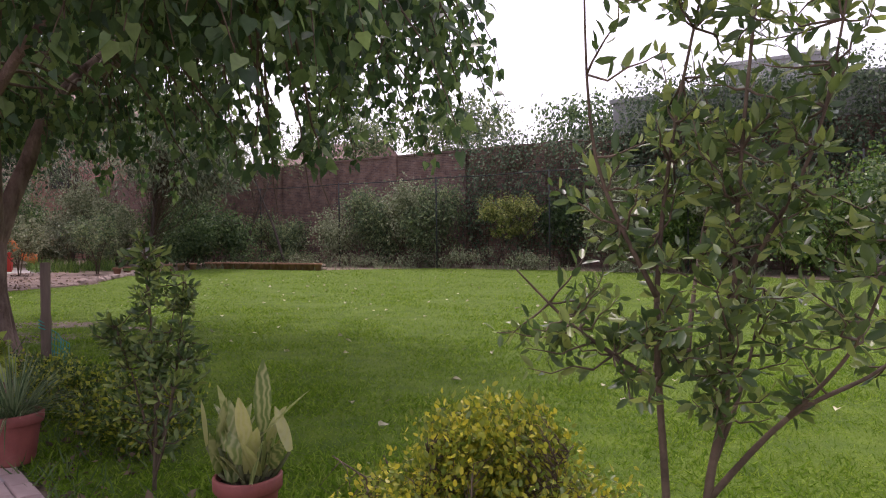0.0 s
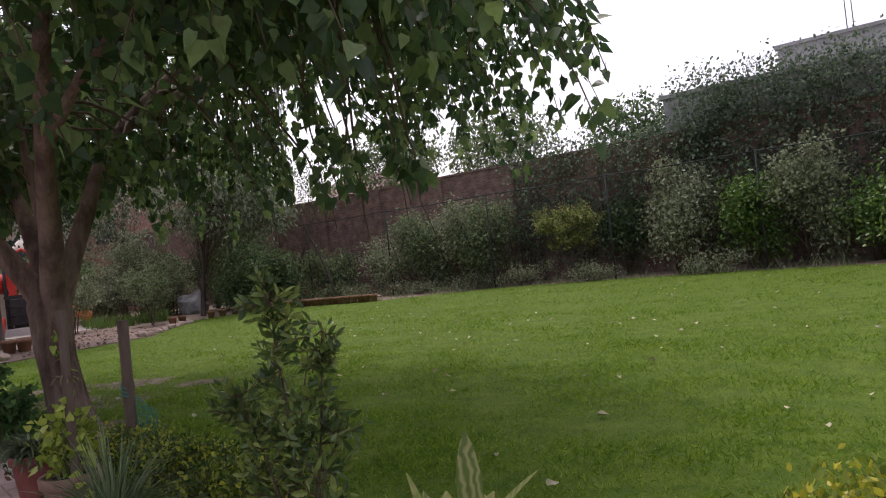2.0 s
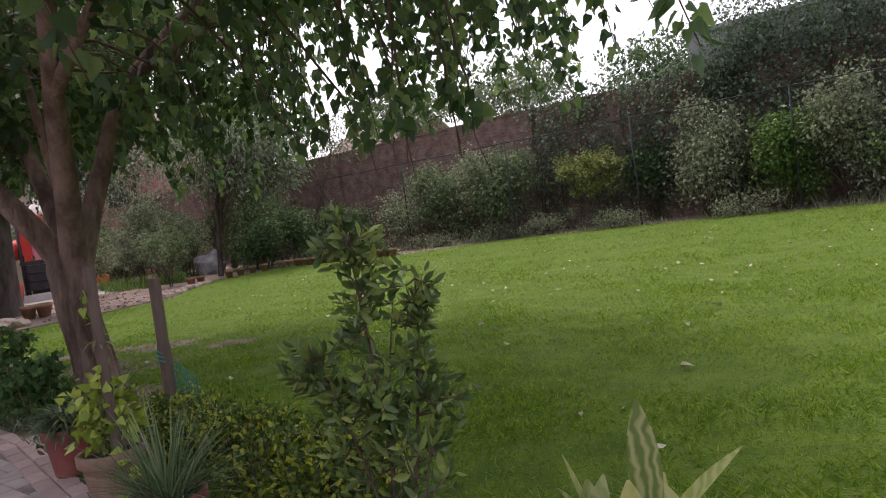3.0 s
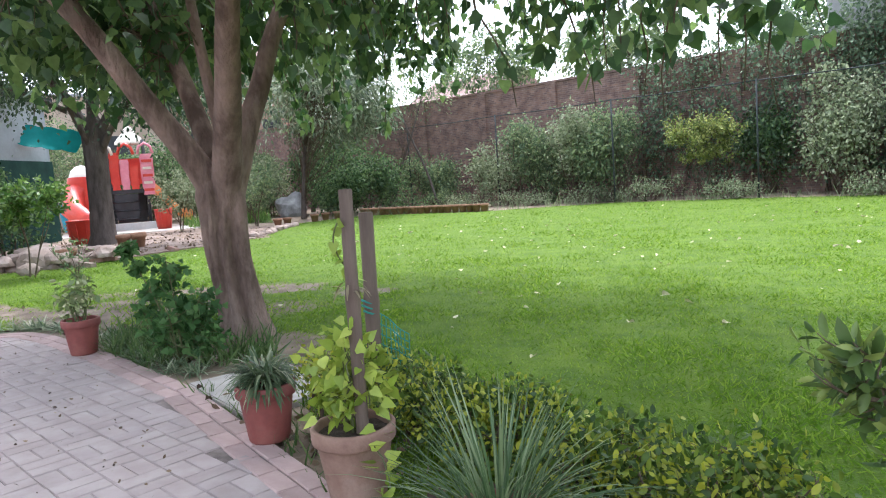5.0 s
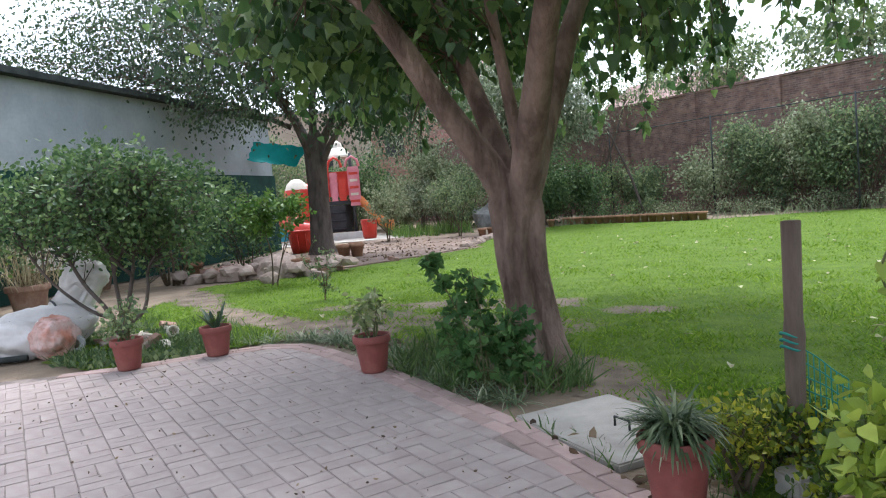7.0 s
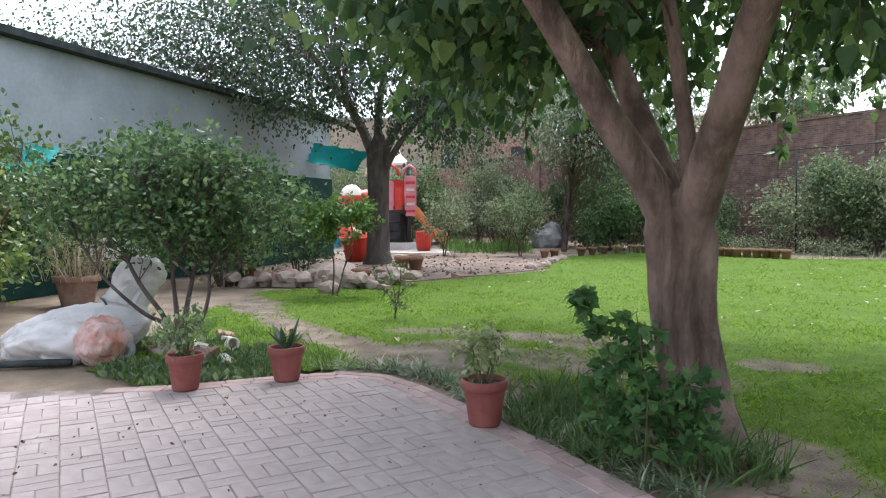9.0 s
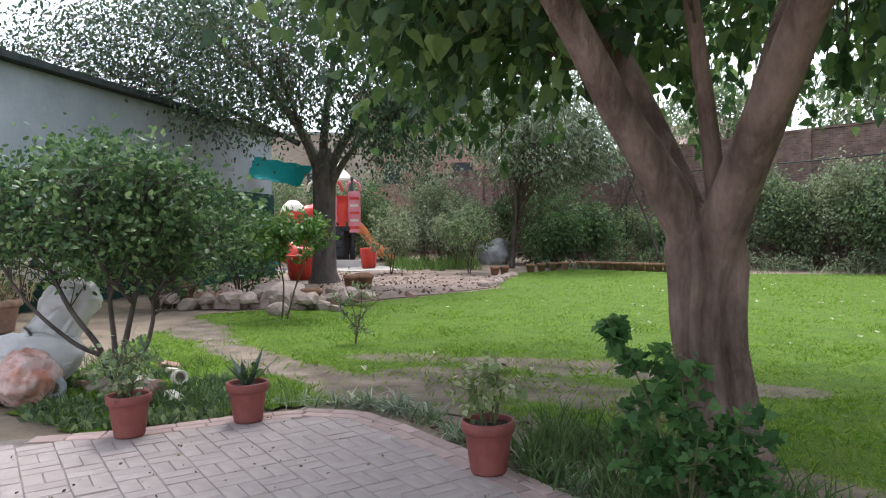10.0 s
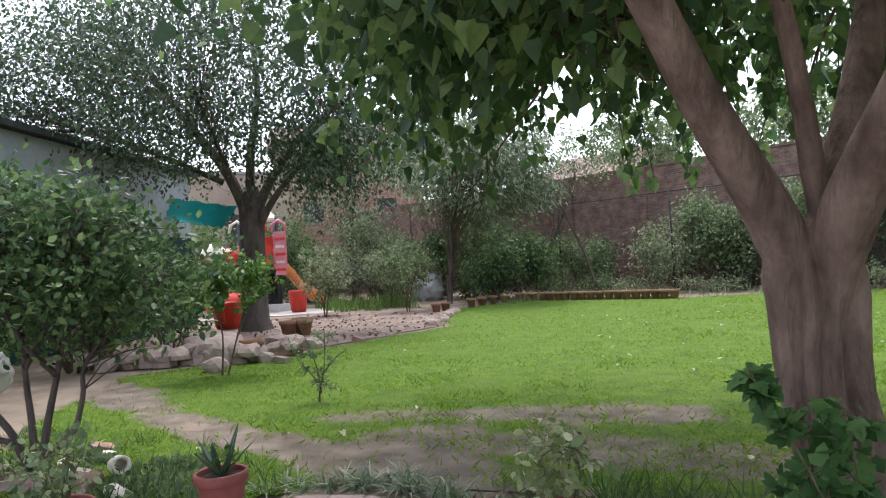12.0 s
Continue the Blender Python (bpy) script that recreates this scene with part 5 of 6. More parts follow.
# ---- potted plants ----
def pot(t, r, h, material, label=""):
    bm = bmesh.new()
    lathe(bm, [(0.02, 0.0), (r * 0.66, 0.0), (r * 0.7, 0.015), (r * 0.8, h * 0.4), (r * 0.9, h * 0.76), (r * 0.92, h * 0.8), (r * 0.86, h * 0.82), (r * 0.8, h * 0.6)], 28)
    o = part("pot", bm, material, t, label, smooth=True)
    bm = bmesh.new()
    lathe(bm, [(r * 0.9, h * 0.785), (r * 1.0, h * 0.79), (r * 1.02, h * 0.81), (r * 1.03, h * 0.98), (r * 1.0, h), (r * 0.92, h), (r * 0.9, h * 0.97), (r * 0.87, h * 0.8)], 28)
    for v in bm.verts:
        v.co.z += 0.004 * noise.noise((v.co.x * 9, v.co.y * 9, r * 50))
    part("rim", bm, material, o, smooth=True)
    bm = bmesh.new()
    rings = lathe(bm, [(r * 0.9, h * 0.88), (r * 0.5, h * 0.9), (0.01, h * 0.91)], 20)
    for v in bm.verts:
        v.co.z += 0.012 * noise.noise((v.co.x * 30, v.co.y * 30, 1))
    part("soil", bm, M_SOIL, t)
    return o


def potted(at, r, h, material, label, group="terracotta pots along the paving", turn=(0, 0)):
    t = thing("potted_plant", label, "potted plant", (at[0], at[1], 0.018), group)
    t.rotation_euler = (radians(turn[0]), radians(turn[1]), 0)
    pot(t, r, h, material)
    return t


def bunch(t, h, n, material, length, width, droop, rise=(0.7, 1.4), spread=0.05, name="foliage", segs=5):
    b = []
    for i in range(n):
        a = rng.uniform(0, 2 * math.pi)
        q = rng.uniform(0, spread)
        b.append(((q * math.cos(a), q * math.sin(a), h), a + rng.normal(0, 0.3), rng.uniform(*rise), length * rng.uniform(0.6, 1.15), width * rng.uniform(0.7, 1.2), droop * rng.uniform(0.5, 1.3)))
    return ribbons(name, b, material, t, segs=segs)


def stemmed(t, h, height, r, leafm, shape, size, sprays, per, spread=0.05, stems=4, hang=0.2, wood=None):
    tb = Tubes()
    limbs = []
    for i in range(stems):
        w = 2 * math.pi * (i + rng.random()) / stems
        pts = bow((0.02 * math.cos(w), 0.02 * math.sin(w), h * 0.85), (r * 0.5 * math.cos(w), r * 0.5 * math.sin(w), h + height * rng.uniform(0.6, 0.95)), 0.05, 4, 0.1)
        tb.add(pts, [0.008, 0.007, 0.006, 0.005, 0.003], 5)
        limbs.append([tuple(p) for p in pts])
    P, D, S = crown(limbs, [(0, 0, h + height * 0.55, r, r, height * 0.5, sprays)], per, size, spread, shape, tb, hang=hang, twig=0.004)
    keep = P[:, 2] > h * 0.8
    tb.make("wood", wood or M_GTWIG, t)
    leaves("foliage", P[keep], D[keep], S[keep], shape, leafm, t)


p = potted((-3.53, 5.76), 0.155, 0.31, M_TERRA, "red-painted terracotta pot with a striped spider plant")
for k in range(9):
    w = k * 0.7
    bunch(p, 0.3 + 0.1 * rng.random(), 36, M_SPIDERD, 0.19, 0.014, 1.6, (0.1, 1.2), 0.11)
p = potted((-2.78, 5.18), 0.175, 0.32, M_CLAY, "weathered clay pot with a lime-green leafy plant")
stemmed(p, 0.28, 0.42, 0.14, M_LIME, HEART, 0.05, 58, 6, 0.045, 6, 0.4)
p = potted((-2.02, 4.5), 0.165, 0.31, M_TERRA, "terracotta pot with a tuft of long narrow green leaves")
bunch(p, 0.27, 250, M_REED, 0.46, 0.0075, 0.9, (0.5, 1.45), 0.1)
p = potted((-6.33, 7.5), 0.155, 0.31, M_TERRA, "red terracotta pot with a small pale-leaved shrub")
stemmed(p, 0.28, 0.34, 0.2, M_VARIEG, OVAL, 0.06, 26, 7, 0.04, 5)
p = potted((-8.45, 7.76), 0.155, 0.3, M_TERRA, "red terracotta pot with a spiky aloe")
bunch(p, 0.26, 10, M_ALOE, 0.3, 0.055, 0.1, (0.8, 1.4), 0.03)
stemmed(p, 0.28, 0.16, 0.1, M_ROSE, OVAL, 0.05, 5, 5, 0.03, 2)
p = potted((-8.95, 7.1), 0.15, 0.3, M_TERRA, "red terracotta pot with straggly green growth")
stemmed(p, 0.28, 0.4, 0.26, M_BUSH, OVAL, 0.05, 34, 8, 0.06, 6)
p = potted((-0.14, 3.58), 0.15, 0.3, M_TERRA, "terracotta pot with broad yellow-striped leaves")
b = [((rng.normal(0, 0.075), rng.normal(0, 0.075), 0.24 + rng.uniform(0, 0.2)), rng.uniform(0, 6.28), rng.uniform(0.95, 1.5), rng.uniform(0.15, 0.25), rng.uniform(0.058, 0.09), rng.uniform(0.1, 0.7)) for i in range(34)]
b += [((0.06, 0.03, 0.48), 1.6, 1.5, 0.33, 0.085, 0.1), ((0.06, 0.0, 0.46), 0.1, 0.8, 0.32, 0.08, 0.1), ((-0.06, 0.0, 0.44), 3.1, 1.3, 0.27, 0.08, 0.1), ((0.02, -0.05, 0.42), 4.6, 1.35, 0.26, 0.08, 0.2)]
ribbons("foliage", b, M_CANNA, p, segs=7)
tb = Tubes()
for q in b:
    tb.add([(q[0][0] * 0.5, q[0][1] * 0.5, 0.25), q[0]], [0.012, 0.008], 5)
tb.make("wood", M_GTWIG, p)


# ---- things in the garden ----
def stake(name, at, h, r, label, lean=(0, 0)):
    t = thing(name, label, "post", (at[0], at[1], 0))
    V, F = trunk_mesh([(0, 0, -0.15, r), (lean[0] * 0.3, lean[1] * 0.3, h * 0.3, r * 0.97), (lean[0] * 0.5, lean[1] * 0.5, h * 0.5, r * 1.03), (lean[0] * 0.56, lean[1] * 0.56, h * 0.56, r * 1.15), (lean[0] * 0.62, lean[1] * 0.62, h * 0.62, r * 0.95), (lean[0], lean[1], h, r), (lean[0], lean[1], h + 0.003, r * 0.02)], 14, 0.05, 2.0)
    raw("pole", V, F, M_POST, t, smooth=True)
    return t


def netting():
    t = stake("post", (-3.1, 6.26), 1.17, 0.042, "bare wooden post with green netting tied round it", (0.02, 0))
    V, F = [], []
    for i in range(9):
        for j in range(9):
            V.append((0.04 + 0.022 * i, 0.01 + 0.012 * math.sin(i * 1.1 + j * 0.6), 0.1 + 0.062 * j * (1 - 0.035 * i)))
    tb = Tubes()
    for i in range(9):
        tb.add([V[i * 9 + j] for j in range(9)], [0.0032] * 9, 4)
        tb.add([V[j * 9 + i] for j in range(9)], [0.0032] * 9, 4)
    for z in (0.6, 0.63, 0.66):
        tb.add([(0.046 * math.cos(k), 0.046 * math.sin(k), z + 0.01 * math.sin(2 * k)) for k in np.linspace(0, 6.28, 13)], [0.006] * 13, 5)
    tb.make("netting", M_GNET, t, "torn green plastic netting")


netting()
t = stake("post", (-2.73, 5.16), 1.02, 0.028, "wooden stake in the clay pot with a climber twined round it", (0.02, -0.015))
t.location.z = 0.3
tb = Tubes()
vine = [(0.04 * math.cos(k) - 0.02 * k / 14, 0.04 * math.sin(k), 0.12 + 0.07 * k) for k in np.linspace(0, 11, 40)]
tb.add(vine, [0.004] * 40, 4)
tb.make("vine", M_GTWIG, t)
V = np.array(vine)[5::2]
leaves("vine_foliage", V, rng.normal(0, 1, V.shape), np.full(len(V), 0.05), HEART, M_LIME, t)

tie = [((0.034 * math.cos(k), 0.034 * math.sin(k), 0.62 + 0.02 * math.sin(k * 3)), k, rng.uniform(-0.6, 0.9), rng.uniform(0.05, 0.1), 0.012, 1.2) for k in np.linspace(0, 6, 12)]
ribbons("straw_tie", tie, M_STRAW, t, "dry straw tied round the stake")

# trailing shoot of the lime plant
t = thing("trailing_vine", "lime-green trailing vine beside the clay pot", "vine", (-2.6, 5.05, 0))
tb = Tubes()
vine = bow((-0.05, 0.05, 0.3), (0.12, -0.22, 0.02), 0.1, 8, 0.1)
tb.add(vine, [0.003] * 9, 4)
tb.make("stem", M_GTWIG, t)
V = np.array([tuple(p) for p in vine])
leaves("foliage", np.repeat(V, 2, 0) + rng.normal(0, 0.02, (18, 3)), rng.normal(0, 1, (18, 3)) * (1, 1, 0.3), np.full(18, 0.06), HEART, M_LIME, t)

# a young golden bush and litter between the pots
shrub("golden_bush", (-3.3, 6.0), 0.42, 0.17, 0.16, "small golden bush beside the spider plant", "bush", M_GOLD, OVAL, 0.035, 45, 12, spread=0.035, low=0.35, stems=5, hang=-0.4)

weeds("paving_litter", 420, [(-9.2, 6.4), (-8.4, 7.9), (-7.6, 8.2), (-2.6, 4.7), (-0.9, 3.2), (-4.0, 3.0), (-8.0, 4.5)], 0.022, "tiny dark bits of litter on the paving", M_BROWNLEAF, OVAL, 4.0)
bpy.data.objects["paving_litter"].location.z = 0.032
STRIP = [(-1.2, 3.75), (-2.7, 5.0), (-4.66, 6.62), (-6.0, 7.5), (-6.8, 8.0), (-7.4, 8.33), (-7.3, 8.8), (-6.5, 8.6), (-5.5, 8.2), (-4.4, 7.5), (-3.5, 6.5), (-1.6, 5.0), (-0.4, 4.2)]
weeds("weed_grass", 2600, STRIP, 0.12, "straggly weeds and grass beside the paving")
weeds("weed_grass", 1200, [(-6.3, 7.6), (-6.4, 8.7), (-5.0, 8.4), (-4.4, 7.5), (-5.0, 6.9)], 0.24, "tall straggly grass at the foot of the tree")
weeds("weed_grass", 1500, [(-9.3, 7.0), (-8.3, 8.5), (-9.6, 9.3), (-12.4, 9.8), (-11.4, 8.0), (-10.2, 7.1)], 0.16, "weedy grass beside the worn path")
weeds("ground_cover", 1800, [(-9.3, 7.0), (-8.6, 8.0), (-9.4, 8.9), (-11.6, 9.2), (-11.4, 8.0), (-10.2, 7.1)], 0.08, "leafy green ground cover beside the paving", M_BUSH, OVAL, 0.9)
weeds("leaf_litter", 1500, STRIP, 0.07, "brown leaf litter under the hedge", M_BROWNLEAF, OVAL, 3.0)
weeds("leaf_litter", 1300, [(-13.2, 15.0), (-11.6, 20.0), (-13.0, 23.5), (-18.0, 25.5), (-20.0, 20.0), (-15.5, 16.0)], 0.085, "brown leaf litter on the bare bed", M_BROWNLEAF, OVAL, 3.0)
weeds("tall_grass", 1600, [(-17.5, 25.2), (-15.0, 26.5), (-17.5, 30.0), (-20.5, 28.5)], 0.45, "bright tall grass by the play area", M_ROSE, BLADE, 0.35)
weeds("weed_grass", 2500, [(-13.0, 24.6), (-12.0, 28.6), (-6.5, 26.8), (-2.4, 27.6), (8.0, 22.0), (8.0, 20.6), (5.6, 22.6), (-2.4, 26.8), (-6.5, 26.0), (-11.6, 27.4)], 0.35, "rough grass at the lawn's far edge", M_BUSHP, BLADE, 0.5)


def tuft(at, r, n):
    t = thing("spider_plant", "small striped spider plant along the paving edge", "plant", (at[0], at[1], -0.01), "spider plants along the paving")
    bunch(t, 0.0, n, M_SPIDER, r, 0.012, 1.2, (0.3, 1.2), 0.05)


for i in range(56):
    s = rng.random()
    if s < 0.55:
        k = s / 0.55
        x, y = -4.75 - 2.2 * k, 6.85 + 1.35 * k
    else:
        k = (s - 0.55) / 0.45
        x, y = -7.0 - 1.5 * k, 8.32 + 0.32 * math.sin(k * 3.0)
    tuft((x + rng.normal(0, 0.07), y + rng.normal(0, 0.07)), 0.19, 24)

# row of small pots along the far bed
bed = flat_patch("flower_bed", [(-12.2, 28.4), (-6.6, 26.55), (-6.9, 27.6), (-12.0, 29.6)], 0.16, M_EARTH, "raised brown flower bed behind the row of pots", "flower bed", wobble=0.08)
first = None
for i in range(19):
    k = i / 18
    x, y = -11.95 + 5.2 * k, 28.05 - 1.85 * k
    if first is None:
        first = thing("clay_pot", "small clay pot in a row along the far bed", "pot", (x, y, 0), "row of small clay pots")
        bm = bmesh.new()
        lathe(bm, [(0.02, 0), (0.1, 0), (0.135, 0.2), (0.155, 0.2), (0.155, 0.27), (0.13, 0.27), (0.12, 0.23)], 16)
        part("pot", bm, M_LOG, first, smooth=True)
        bm = bmesh.new()
        lathe(bm, [(0.125, 0.24), (0.01, 0.25)], 12)
        part("soil", bm, M_EARTH, first)
    else:
        copy_thing(first, pose(x + rng.normal(0, 0.02), y + rng.normal(0, 0.02), 0, 0, 0, rng.uniform(0, 360)))
for (x, y) in ((-12.3, 27.4), (-12.55, 26.9), (-12.75, 26.3), (-12.95, 25.8), (-13.3, 24.4), (-13.5, 24.1), (-15.0, 19.0), (-14.6, 18.5), (-14.9, 18.3), (-13.15, 14.5), (-16.6, 14.6), (-16.9, 14.9), (-17.2, 15.1)):
    copy_thing(first, pose(x, y, 0, 0, 0, rng.uniform(0, 360)) @ Matrix.Scale(1.35 if y < 20 else 1.0, 4))


def rock(name, at, size, turn, material, label, category, group, angular=False):
    t = thing(name, label, category, at, group)
    bm = bmesh.new()
    if angular:
        box(bm, -0.115, 0.115, -0.055, 0.055, 0, 0.075, None, 0.006)
    else:
        bmesh.ops.create_icosphere(bm, subdivisions=3 if size > 0.6 else 2, radius=0.5)
        sd = rng.uniform(0, 50)
        for v in bm.verts:
            v.co *= 1 + 0.45 * noise.noise(v.co * 1.8 + Vector((sd, sd, 0))) + 0.14 * noise.noise(v.co * 4 + Vector((sd, 0, 0))) + 0.06 * noise.noise(v.co * 11 + Vector((sd, 0, 0)))
            v.co.z = max(v.co.z * 0.75, -0.2) + 0.18
    bmesh.ops.transform(bm, matrix=pose(0, 0, 0, *turn) @ Matrix.Diagonal((size, size, size, 1)), verts=bm.verts)
    part("stone", bm, material, t)
    return t


for i in range(60):
    k = rng.random()
    x, y = -15.6 + 3.0 * k + rng.normal(0, 0.25), 14.1 + 0.5 * k + rng.normal(0, 0.4)
    rock("stone", (x, y, rng.choice([0, 0, 0.12])), rng.uniform(0.2, 0.45), (0, 0, rng.uniform(0, 360)), M_STONE, "rough pale stone in the rubble heap", "stone", "stones of the rubble heap")
rock("boulder", (-13.7, 14.4, -0.1), 1.05, (0, 0, 20), M_STONE, "large pale boulder in the rubble heap", "stone", "stones of the rubble heap")
rock("boulder", (-14.6, 15.2, 0), 0.9, (0, 0, 70), M_STONE, "large pale boulder in the rubble heap", "stone", "stones of the rubble heap")
for i in range(26):
    lay = i % 3
    x, y = -15.2 + rng.uniform(-0.5, 0.6), 14.0 + rng.uniform(-0.35, 0.35)
    if i > 16:
        x, y = rng.uniform(-15.5, -12.2), rng.uniform(14.2, 17.0)
        lay = 0
    rock("loose_brick", (x, y, 0.1 * lay), 1.25, (rng.normal(0, 6), rng.normal(0, 6), rng.uniform(-30, 30)), M_LOOSE if i % 3 else M_STONE, "old brick thrown on the rubble heap", "brick", "bricks of the rubble heap", True)
for i in range(22):
    k = i / 21
    x, y = -12.0 - 0.9 * k, 20.0 + 4.2 * k
    rock("edging_stone", (x + rng.normal(0, 0.05), y, -0.02), rng.uniform(0.2, 0.32), (0, 0, rng.uniform(0, 360)), M_STONE, "small stone edging the bare bed", "stone", "edging stones of the bed")

rock("boulder", (-16.6, 31.2, 0.0), 1.3, (0, 0, 60), M_GREYROCK, "tall grey rock standing by the slim tree", "stone", "").scale = (1.1, 1.1, 1.5)

# broken tiles and a jar by the shrub
for i in range(24):
    x, y = rng.normal(-10.5, 0.4), rng.normal(8.15, 0.28)
    rock("broken_brick", (x, y, 0), rng.uniform(0.5, 1.1), (rng.normal(0, 15), rng.normal(0, 15), rng.uniform(0, 360)), (M_LOOSE, M_STONE, M_CREAM)[i % 3], "broken brick or tile under the shrub", "brick", "broken bricks under the shrub", True)
t = thing("clay_jar", "small pale clay jar lying in the grass", "jar", (-10.05, 8.5, 0.07))
bm = bmesh.new()
lathe(bm, [(0.01, 0), (0.06, 0.0), (0.075, 0.1), (0.06, 0.17), (0.07, 0.2), (0.055, 0.2), (0.045, 0.16)], 16, pose(0, 0, 0, 80, 0, 60))
part("jar", bm, M_CREAM, t, smooth=True)


def wrapped_heap():
    """Things under plastic sheeting, tied in the middle."""
    t = thing("wrapped_bundle", "bulky bundle wrapped in milky plastic sheeting", "bundle", (-11.25, 7.6, 0))
    def lobe(name, material, m, sd, label="", fold=0.27):
        """A crumpled bag, creased along soft ridges and flat where it meets the ground."""
        bm = bmesh.new()
        bmesh.ops.create_icosphere(bm, subdivisions=5, radius=1.0)
        for v in bm.verts:
            c = v.co.copy()
            r1 = 1 - abs(noise.noise(c * 1.3 + Vector((sd, 0, 0)))) * 2.2
            r2 = 1 - abs(noise.noise(Vector((c.x * 3.4, c.y * 3.4, c.z * 1.6)) + Vector((0, sd, 0)))) * 2.2
            r3 = 1 - abs(noise.noise(Vector((c.x * 7, c.y * 7, c.z * 2.5)) + Vector((0, 0, sd)))) * 2.2
            v.co = c * (0.86 + fold * (r1 * 0.6 + r2 * 0.35 + r3 * 0.12))
        bmesh.ops.transform(bm, matrix=m, verts=bm.verts)
        for v in bm.verts:
            v.co.z = max(v.co.z, -0.02 + 0.01 * noise.noise(v.co * 9))
        part(name, bm, material, t, label, smooth=True)

    lobe("upright_bag", M_SHEET, Matrix.Translation((-0.16, 0.55, 0.46)) @ pose(0, 0, 0, -4, 30, 38) @ Matrix([(0.25, 0, 0.05, 0), (0, 0.25, 0, 0), (0, 0, 0.55, 0), (0, 0, 0, 1)]), 3.0, fold=0.2)
    lobe("upper_bag", M_SHEET, Matrix.Translation((-0.02, 0.66, 0.76)) @ pose(0, 0, 0, 0, 62, 50) @ Matrix.Diagonal((0.25, 0.24, 0.3, 1)), 17.0, fold=0.2)
    lobe("long_bag", M_SHEET, Matrix.Translation((-0.2, 0.02, 0.2)) @ pose(0, 0, 0, 0, -9, 50) @ Matrix.Diagonal((0.75, 0.38, 0.3, 1)), 11.0, fold=0.22)
    lobe("low_bag", M_SHEET, Matrix.Translation((0.1, -0.32, 0.17)) @ pose(0, 0, 0, 0, 0, 50) @ Matrix.Diagonal((0.5, 0.3, 0.24, 1)), 23.0)
    lobe("red_bag", mat("pale_red_plastic", (0.5, 0.2, 0.13), (0.66, 0.5, 0.46), scale=5, fine=30, rough=0.3, bump=0.4), Matrix.Translation((0.5, -0.12, 0.2)) @ Matrix.Diagonal((0.27, 0.27, 0.26, 1)), 7.0, "crumpled pale red plastic bag", 0.2)
    for sx, sy, sz, tx, ty, tz in ((-0.2, 0.3, 0.56, 0.25, 0.2, 0.05), (0.05, -0.35, 0.42, 0.45, -0.3, 0.02)):
        tb = Tubes()
        tb.add(bow((sx, sy, sz), (tx, ty, tz), 0.2, 6, 0.02), [0.014] * 7, 5)
        tb.make("cord", M_BLACK, t, "dark cord tied round the bundle")
    bm = bmesh.new()
    lathe(bm, [(0.05, -0.04), (0.09, -0.05), (0.11, 0), (0.09, 0.05), (0.05, 0.04)], 18, pose(0.68, 0.0, 0.11, 85, 0, 55))
    part("wheel", bm, M_PLASTER, t, "small pale wheel")
    tb = Tubes()
    tb.add([(-0.3, -1.1, 0.04), (0.1, -0.7, 0.04), (0.45, -0.42, 0.04)], [0.035] * 3, 8)
    tb.make("pipe", M_STEEL, t, "dark pipe lying under the bundle")


wrapped_heap()

# dry reeds in a box, pots and the sign before the shed
t = thing("dry_clump", "clump of loose straw-coloured stems in a clay pot", "dry plants", (-15.6, 10.0, 0))
pot(t, 0.36, 0.5, M_CLAY)
b = [((rng.normal(0, 0.2), rng.normal(0, 0.2), 0.42), rng.uniform(0, 6.28), rng.uniform(0.7, 1.5), rng.uniform(0.5, 1.25), 0.013, rng.uniform(0.1, 1.0)) for i in range(170)]
ribbons("dry_growth", b, M_STRAW, t)
tb = Tubes()
limbs = [grow(tb, (0.05 * math.cos(k), 0.05 * math.sin(k), 0.4), [(0.25 * math.cos(k), 0.25 * math.sin(k), 0.8), (0.45 * math.cos(k + 0.4), 0.45 * math.sin(k + 0.4), 1.35)], 0.012, 0.004, 5, 4) for k in np.linspace(0, 5.4, 7)]
P, D, S = twigs(limbs, [(0, 0, 1.1, 0.6, 0.6, 0.45, 60)], 8, 0.07, tb, 0.004)
tb.make("dry_stems", M_TWIG, t)
leaves("pale_leaves", P, D, S, OVAL, M_BUSHP, t)
for x, y in ((-18.2, 10.6), (-17.3, 12.6), (-16.5, 11.8)):
    p = potted((x, y), 0.24, 0.36, M_CLAY, "brown clay pot with leafy plants before the shed", "clay pots before the shed")
    stemmed(p, 0.32, 0.9, 0.5, M_ROSE, OVAL, 0.11, 34, 10, 0.12, 6)

t = thing("sign_board", "white board with black lettering before the shed", "sign", (-16.9, 11.5, 0))
m = pose(0, 0, 0, 0, 0, 62)
bm = bmesh.new()
box(bm, -0.62, 0.62, -0.02, 0.02, 0.62, 1.08, m, 0.006)
part("board", bm, M_WHITE, t)
for x in (-0.5, 0.5):
    tb = Tubes()
    tb.add([m @ Vector((x, 0.03, -0.05)), m @ Vector((x, 0.03, 1.0))], [0.02, 0.02], 6)
    tb.make("leg", M_STEEL, t)
fc = bpy.data.curves.new("lettering", "FONT")
fc.body, fc.size, fc.align_x, fc.extrude = "HOUSE", 0.24, "CENTER", 0.003
fo = put("lettering", fc, M_INK, t, "black painted lettering")
fo.matrix_local = m @ pose(0, -0.024, 0.66, 90, 0, 0)
for i, (x0, x1) in enumerate(((-0.42, -0.3), (-0.25, -0.2), (-0.12, 0.02), (0.1, 0.24))):
    bm = bmesh.new()
    box(bm, x0, x1, -0.027, -0.021, 0.88, 1.02, m)
    part("letter_bar", bm, M_INK, t)


